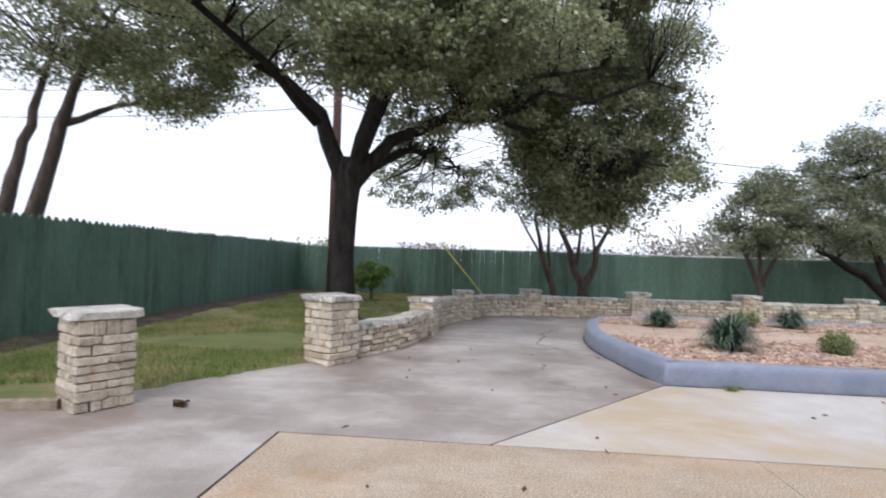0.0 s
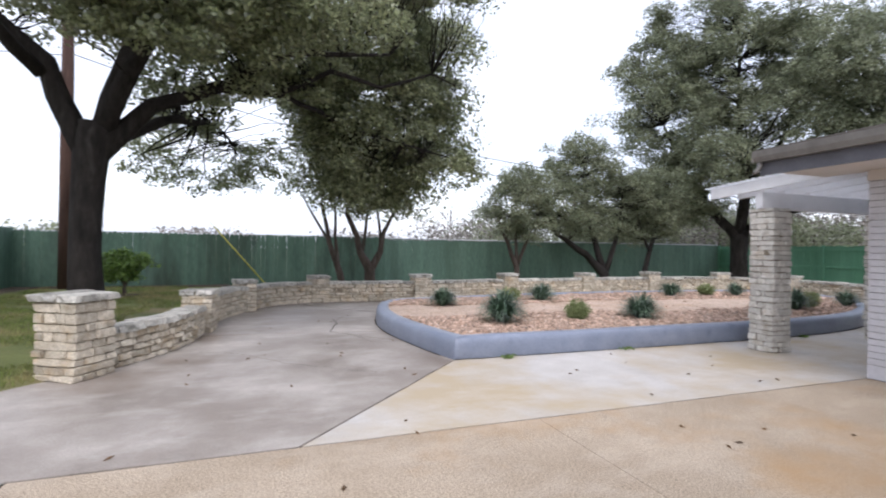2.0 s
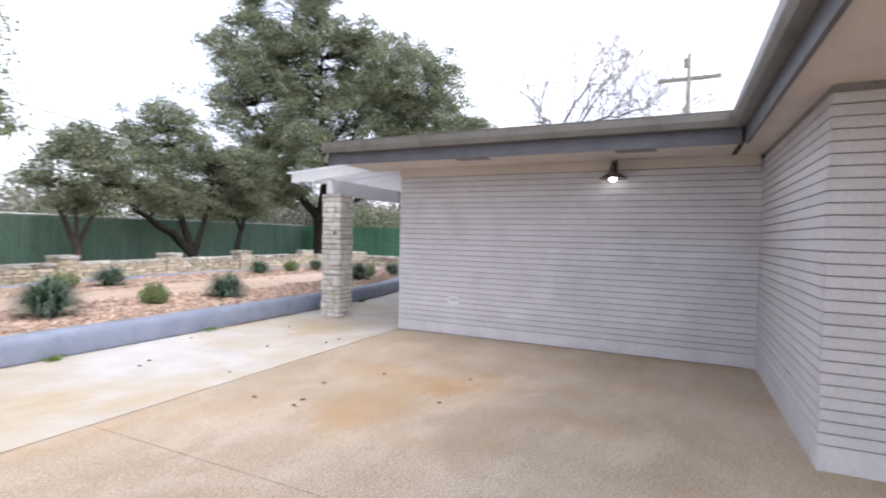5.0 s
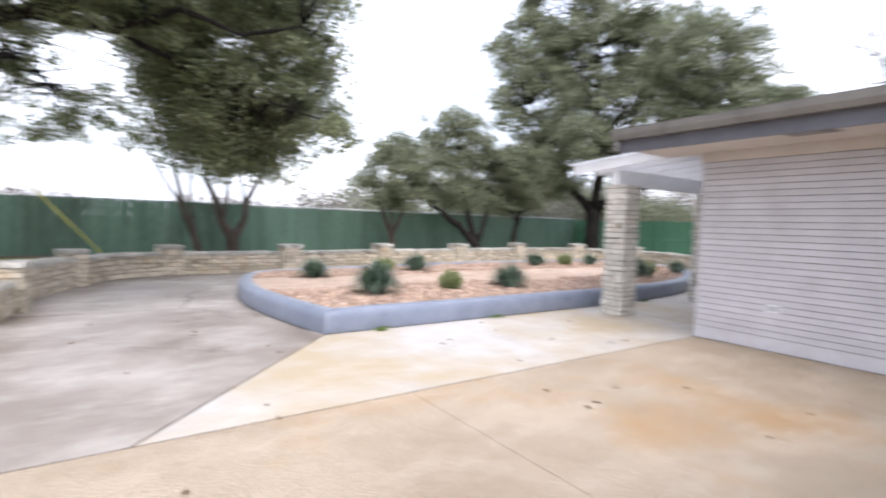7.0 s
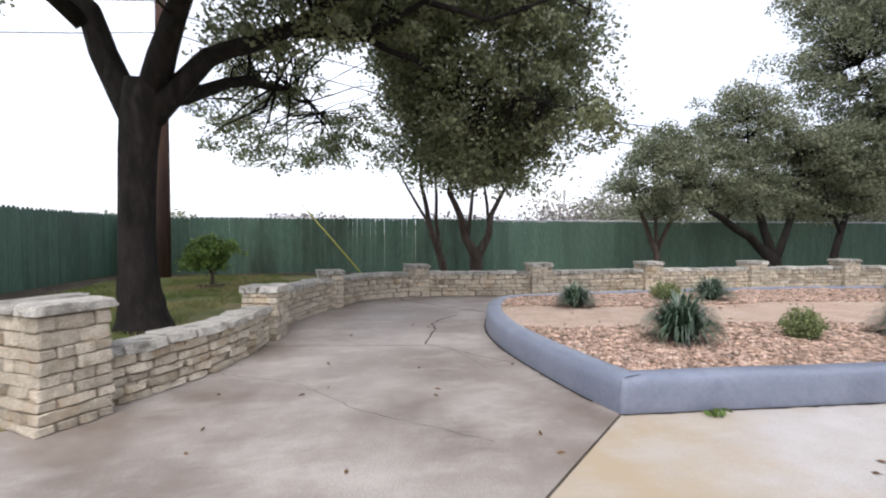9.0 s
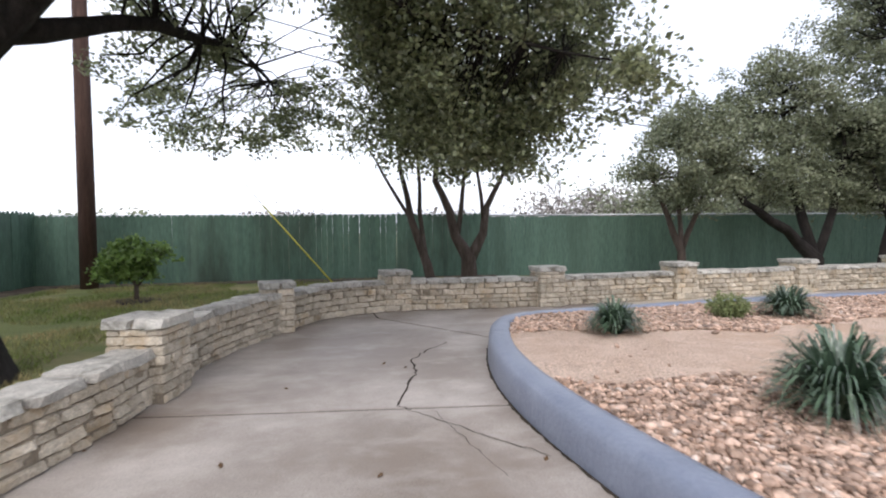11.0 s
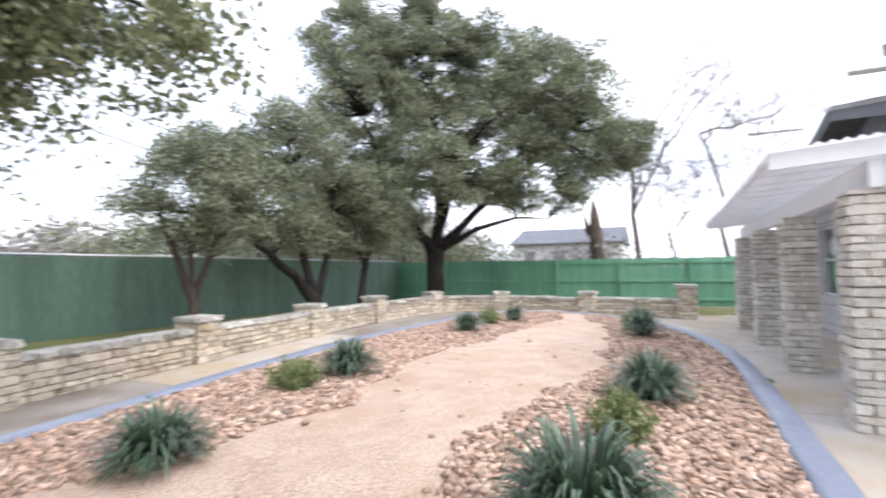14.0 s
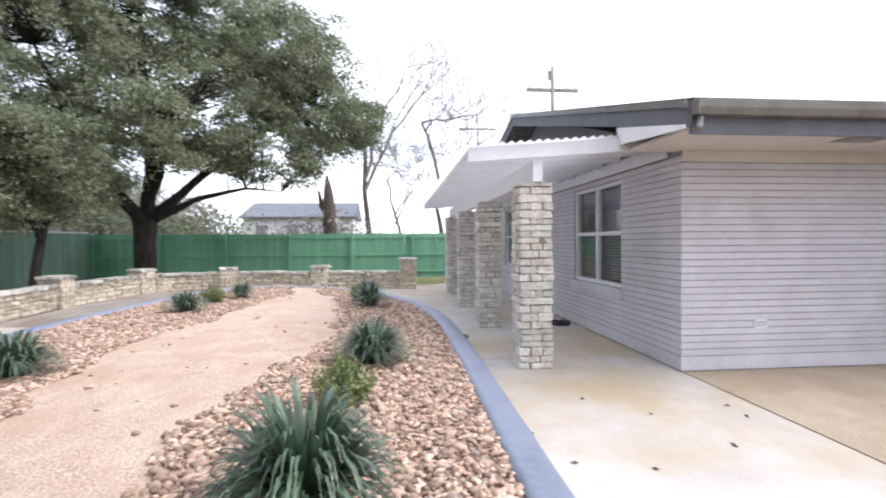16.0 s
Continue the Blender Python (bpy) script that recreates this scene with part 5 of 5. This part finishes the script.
for k, (x, y) in enumerate([(4.1, 7.63), (6.1, 7.62), (9.9, 7.58), (-2.05, 7.05)]):
    r = np.random.default_rng(200 + k)
    root = thing("weed_tuft", (x, y, 0))
    q = r.normal(size=(40, 3)) * (0.05, 0.03, 0.012) + (0, 0, 0.03)
    q[:, 2] = np.abs(q[:, 2])
    quads_mesh("foliage", leaf_quads(q, 0.045, r, -0.6), M_LEAF3, root)
    tagged(root, "tiny green weed growing from the joint at the kerb", "weed", "weeds in the joints")

# ---- poles and wires ----
pole = tagged(thing("utility_pole", (-4.65, 19.4, 0)), "tall dark reddish-brown timber utility pole by the fence", "utility pole")
vs, fs = tube([(0, 0, -0.2), (0, 0, 4), (0, 0, 9.5)], [0.19, 0.175, 0.14], 14)
piece("shaft", vs, fs, M_POLE, pole, "", True)
guy = tagged(thing("guy_wire", (1.2, 18.5, 0.1)), "steel guy wire with a yellow plastic guard", "guy wire")
vs, fs = tube([(0, 0, 0), (-1.75, 0.2, 2.05), (-5.75, 0.85, 7.2)], [0.006, 0.006, 0.006], 5)
piece("wire", vs, fs, M_METAL, guy)
vs, fs = tube([(-0.05, 0.006, 0.06), (-1.72, 0.197, 2.02)], [0.019, 0.019], 8)
piece("guard", vs, fs, M_YELLOW, guy, "yellow guard tube", True)


def far_pole(at, zarm, arm, top, label):
    root = thing("utility_pole", at)
    vs, fs = tube([(0, 0, 0), (0, 0, zarm * 0.6), (0, 0, zarm + top)], [0.13, 0.11, 0.08], 8)
    piece("shaft", vs, fs, M_GREYWOOD, root, "", True)
    part("crossarm", box(-0.06, 0.06, -arm / 2, arm / 2, zarm - 0.08, zarm + 0.08, 0.01), M_GREYWOOD, root)
    for y in (-arm * 0.45, -arm * 0.25, arm * 0.25, arm * 0.45):
        vs, fs = tube([(0, y, zarm + 0.08), (0, y, zarm + 0.14), (0, y, zarm + 0.2)], [0.03, 0.05, 0.03], 8)
        piece("insulator", vs, fs, M_METAL, root)
    vs, fs = tube([(0.0, 0.12, zarm + top * 0.45), (0.0, 0.14, zarm + top * 0.8)], [0.1, 0.1], 8)
    piece("cut_out", vs, fs, M_GREYWOOD, root)
    return tagged(root, label, "utility pole", "power poles behind the house")


far_pole((25.1, 1.2, -0.06), 8.6, 2.5, 1.1, "weathered grey power pole with a crossarm and insulators")
far_pole((46.0, 1.2, -0.06), 11.5, 3.4, 1.2, "distant grey power pole with a crossarm")


def cable(a, b, sag, rad, label):
    a, b = Vector(a), Vector(b)
    pts = [a.lerp(b, t / 16) - Vector((0, 0, sag * 4 * (t / 16) * (1 - t / 16))) for t in range(17)]
    vs, fs = tube(pts, [rad] * 17, 5)
    tagged(piece("power_cable", vs, fs, M_WIRE), label, "cable", "overhead cables")


cable((-4.65, 19.45, 7.9), (30, 22.0, 6.3), 1.9, 0.016, "thin black overhead cable along the fence")
cable((-4.65, 19.45, 7.3), (30, 22.0, 5.5), 1.9, 0.016, "thin black overhead cable along the fence")
cable((-4.65, 19.4, 7.2), (-40, 14, 7.4), 1.2, 0.014, "thin black overhead cable leaving the yard")
cable((-4.65, 19.4, 8.1), (-40, 14, 8.6), 1.2, 0.014, "thin black overhead cable leaving the yard")

# ---- beyond the fences ----


def bare_tree(at, height, seed, label, spread=0.5, forks=6):
    """A leafless tree: a trunk that forks again and again into fine upturned twigs."""
    r = np.random.default_rng(seed)
    root = thing("bare_tree", at)
    sp, stack = Soup(), [(np.array((0, 0, 0.0)), np.array((r.normal(0, 0.08), r.normal(0, 0.08), 1.0)), height * 0.3, height * 0.0095, 0)]
    while stack:
        p, d, L, rad, lev = stack.pop()
        d = d / np.linalg.norm(d)
        q = p + d * L
        path = bend(p, q, 0, 3, r, 0.045)
        vs, fs = tube(path, [rad, rad * 0.86, rad * 0.74, rad * 0.62], 7 if lev == 0 else 4 if lev < 3 else 3)
        if lev == 0:
            piece("trunk", vs, fs, M_BARK2, root, "", True)
        else:
            sp.add(vs, fs)
        if lev < forks:
            for b in range(3 if lev < forks - 2 else 2):
                nd = d + r.normal(0, spread, 3) + (0, 0, 0.16)
                t = 1.0 if b == 0 else r.uniform(0.45, 1.0)
                stack.append((p + (q - p) * t, nd, L * r.uniform(0.52, 0.8), max(0.013, rad * (0.66 if b == 0 else 0.5)), lev + 1))
    sp.out("branchwork", M_TWIG, root)
    return tagged(root, label, "tree", "bare winter trees")


for k, (x, y, hgt) in enumerate([(39, 11.0, 27), (36, 5.2, 19), (32, 8.4, 12), (30, 26, 7.5), (27, 29, 8), (22, 33, 7), (36, 27, 8.5), (14, 34, 6.5), (25, 25, 6.5), (31, 23, 7), (19, 29, 6), (24, 38, 8), (17.5, 24.5, 6.0), (21, 24, 6.5)]):
    bare_tree((x, y, -0.06), hgt, 80 + k, "leafless winter tree with fine grey branches", 0.6 if hgt > 10 else 0.42, 7 if hgt > 10 else 6)

for k, (x, y, sx, hgt) in enumerate([(26, 30, 3.5, 3.6), (34, 29, 4, 4.2), (42, 24, 4, 4.6), (18, 36, 4, 3.0), (8, 40, 4.5, 2.5), (-4, 42, 5, 2.6), (-16, 40, 5, 2.6), (33, 30, 2.2, 3.6), (46, -4, 4, 4), (40, 27, 3, 4), (10, 27, 3, 2.8), (14, 29, 3.5, 3.6), (19, 26, 3, 3.6), (23, 27, 3, 4.2), (27, 24, 3, 4.4), (30, 23.5, 2.0, 4.0), (27, 12.2, 1.2, 2.6), (34, 24, 4, 5), (17, 23.2, 2.2, 3.6), (21, 23.6, 2.2, 4.0), (25.5, 21.5, 2.0, 4.2), (27, 18.5, 1.6, 3.2), (12.5, 24, 2.4, 3.0)]):
    r = np.random.default_rng(120 + k)
    c = np.concatenate([r.normal(size=(60, 3)) * (0.45, 0.45, 0.3) + (r.normal(0, sx * 0.45), r.normal(0, 1.2), hgt * (0.35 + 0.6 * r.random())) for _ in range(46)])
    c = c[c[:, 2] > 0.1]
    root = thing("scrub_tree", (x, y, -0.06))
    vs, fs = tube([(0, 0, 0), (0.1, 0, hgt * 0.4), (0, 0, hgt * 0.8)], [0.14, 0.1, 0.04], 6)
    piece("trunk", vs, fs, M_BARK2, root)
    quads_mesh("crown", leaf_quads(c, 0.3 if k < 10 else 0.16, r), M_HAZE if k % 3 and k < 18 else M_LEAF2, root)
    tagged(root, "hazy brown-grey scrubby tree beyond the fence", "tree", "scrub beyond the fence")

stub = tagged(thing("broken_tree", (26.3, 11.6, -0.06)), "lopped reddish-brown tree trunk behind the fence", "tree")
piece("trunk", *tube([(0, 0, 0), (0.05, 0.05, 1.6), (-0.05, 0.1, 3.0), (0.1, 0.16, 3.9), (0.1, 0.2, 4.7)], [0.38, 0.33, 0.31, 0.22, 0.07], 10, 0.1), M_BARK2, stub, "", True)
piece("limb", *tube([(0, 0.05, 2.7), (0.1, 0.45, 3.3), (0.1, 0.6, 4.0)], [0.16, 0.14, 0.06], 7, 0.1), M_BARK2, stub, "", True)

far = tagged(thing("far_house", (46, 16.1, -0.06)), "distant white house with a grey gable roof", "house")
part("wall", box(-4, 4, -4.2, 4.2, 0, 3.6), M_FARWALL, far)
vs = [(-4.5, -4.4, 3.55), (-4.5, 4.4, 3.55), (0, 4.4, 4.95), (0, -4.4, 4.95), (4.5, -4.4, 3.55), (4.5, 4.4, 3.55), (-4.5, -4.4, 3.45), (-4.5, 4.4, 3.45), (4.5, -4.4, 3.45), (4.5, 4.4, 3.45)]
piece("roof", vs, [(0, 3, 2, 1), (3, 4, 5, 2), (0, 4, 3), (1, 2, 5), (6, 7, 9, 8), (0, 1, 7, 6), (4, 8, 9, 5), (0, 6, 8, 4), (1, 5, 9, 7)], M_FARROOF, far)
for y in (-2.8, 0.5, 2.8):
    part("window", box(-4.03, -3.98, y - 0.45, y + 0.45, 1.7, 2.9), M_GROOVE, far)
part("chimney", box(-0.4, 0.4, -2.2, -1.5, 4.4, 5.6, 0.02), M_GREYWOOD, far)
low = tagged(thing("far_house", (31, 33, -0.06)), "long low distant house with a grey roof", "house")
part("wall", box(-6, 6, -3, 3, 0, 2.5), M_FARWALL, low)
piece("roof", [(-6.5, -3.5, 2.4), (6.5, -3.5, 2.4), (6.5, 0, 3.5), (-6.5, 0, 3.5), (6.5, 3.5, 2.4), (-6.5, 3.5, 2.4)], [(0, 1, 2, 3), (3, 2, 4, 5), (0, 3, 5), (1, 4, 2), (0, 5, 4, 1)], M_FARROOF, low)

edging = tagged(thing("lawn_edging"), "low dark stone edging along the lawn", "edging")
vs, fs = sweep([(-0.06, -0.04), (-0.055, 0.08), (0.0, 0.1), (0.055, 0.085), (0.06, -0.04)], [(-6.2, 4.75, 0), (-4.6, 5.15, 0), (-3.5, 5.42, 0), (-2.8, 5.62, 0)])
piece("kerb_stone", vs, fs, M_MORTAR, edging)

# ---- litter ----
for k in range(46):
    x, y = (rng.uniform(-3.5, 3.0), rng.uniform(4.0, 12.5)) if k < 28 else (rng.uniform(3.5, 7.6), rng.uniform(3.0, 7.5))
    if inside(x, y, LOOP) or inside(x, y, LAWN):
        continue
    c, s_ = rng.uniform(0.02, 0.05), rng.uniform(0.01, 0.02)
    vs = [(-c, 0, 0.004), (0, -s_, 0.006), (c, 0, 0.012), (0, s_, 0.007), (0, 0, 0.02)]
    ob = piece("dry_leaf", vs, [(0, 1, 4), (1, 2, 4), (2, 3, 4), (3, 0, 4), (3, 2, 1, 0)], M_DRYLEAF)
    ob.matrix_basis = pose(x, y, 0, 0, 0, rng.uniform(0, 360))
    tagged(ob, "curled brown dry leaf on the concrete", "leaf", "fallen leaves")
clump = tagged(thing("leaf_litter", (-1.85, 5.85, 0)), "small heap of brown leaf litter on the concrete", "leaf litter")
quads_mesh("leaves", leaf_quads(np.abs(rng.normal(0, 0.05, (60, 3))) * (1.2, 1, 0.6), 0.05, rng), M_DRYLEAF, clump)
hose = tagged(thing("garden_hose", (10.9, 5.75, 0.02)), "dark coiled garden hose on the patio by the wall", "hose")
pts = [(0.2 * math.cos(t * 0.5) * (1 + 0.1 * math.sin(t)), 0.2 * math.sin(t * 0.5), 0.012 + 0.02 * (t // 12.6) + 0.002 * math.sin(t * 3)) for t in np.arange(0, 37, 0.6)]
vs, fs = tube(pts, [0.011] * len(pts), 6)
piece("coil", vs, fs, M_WIRE, hose, "", True)
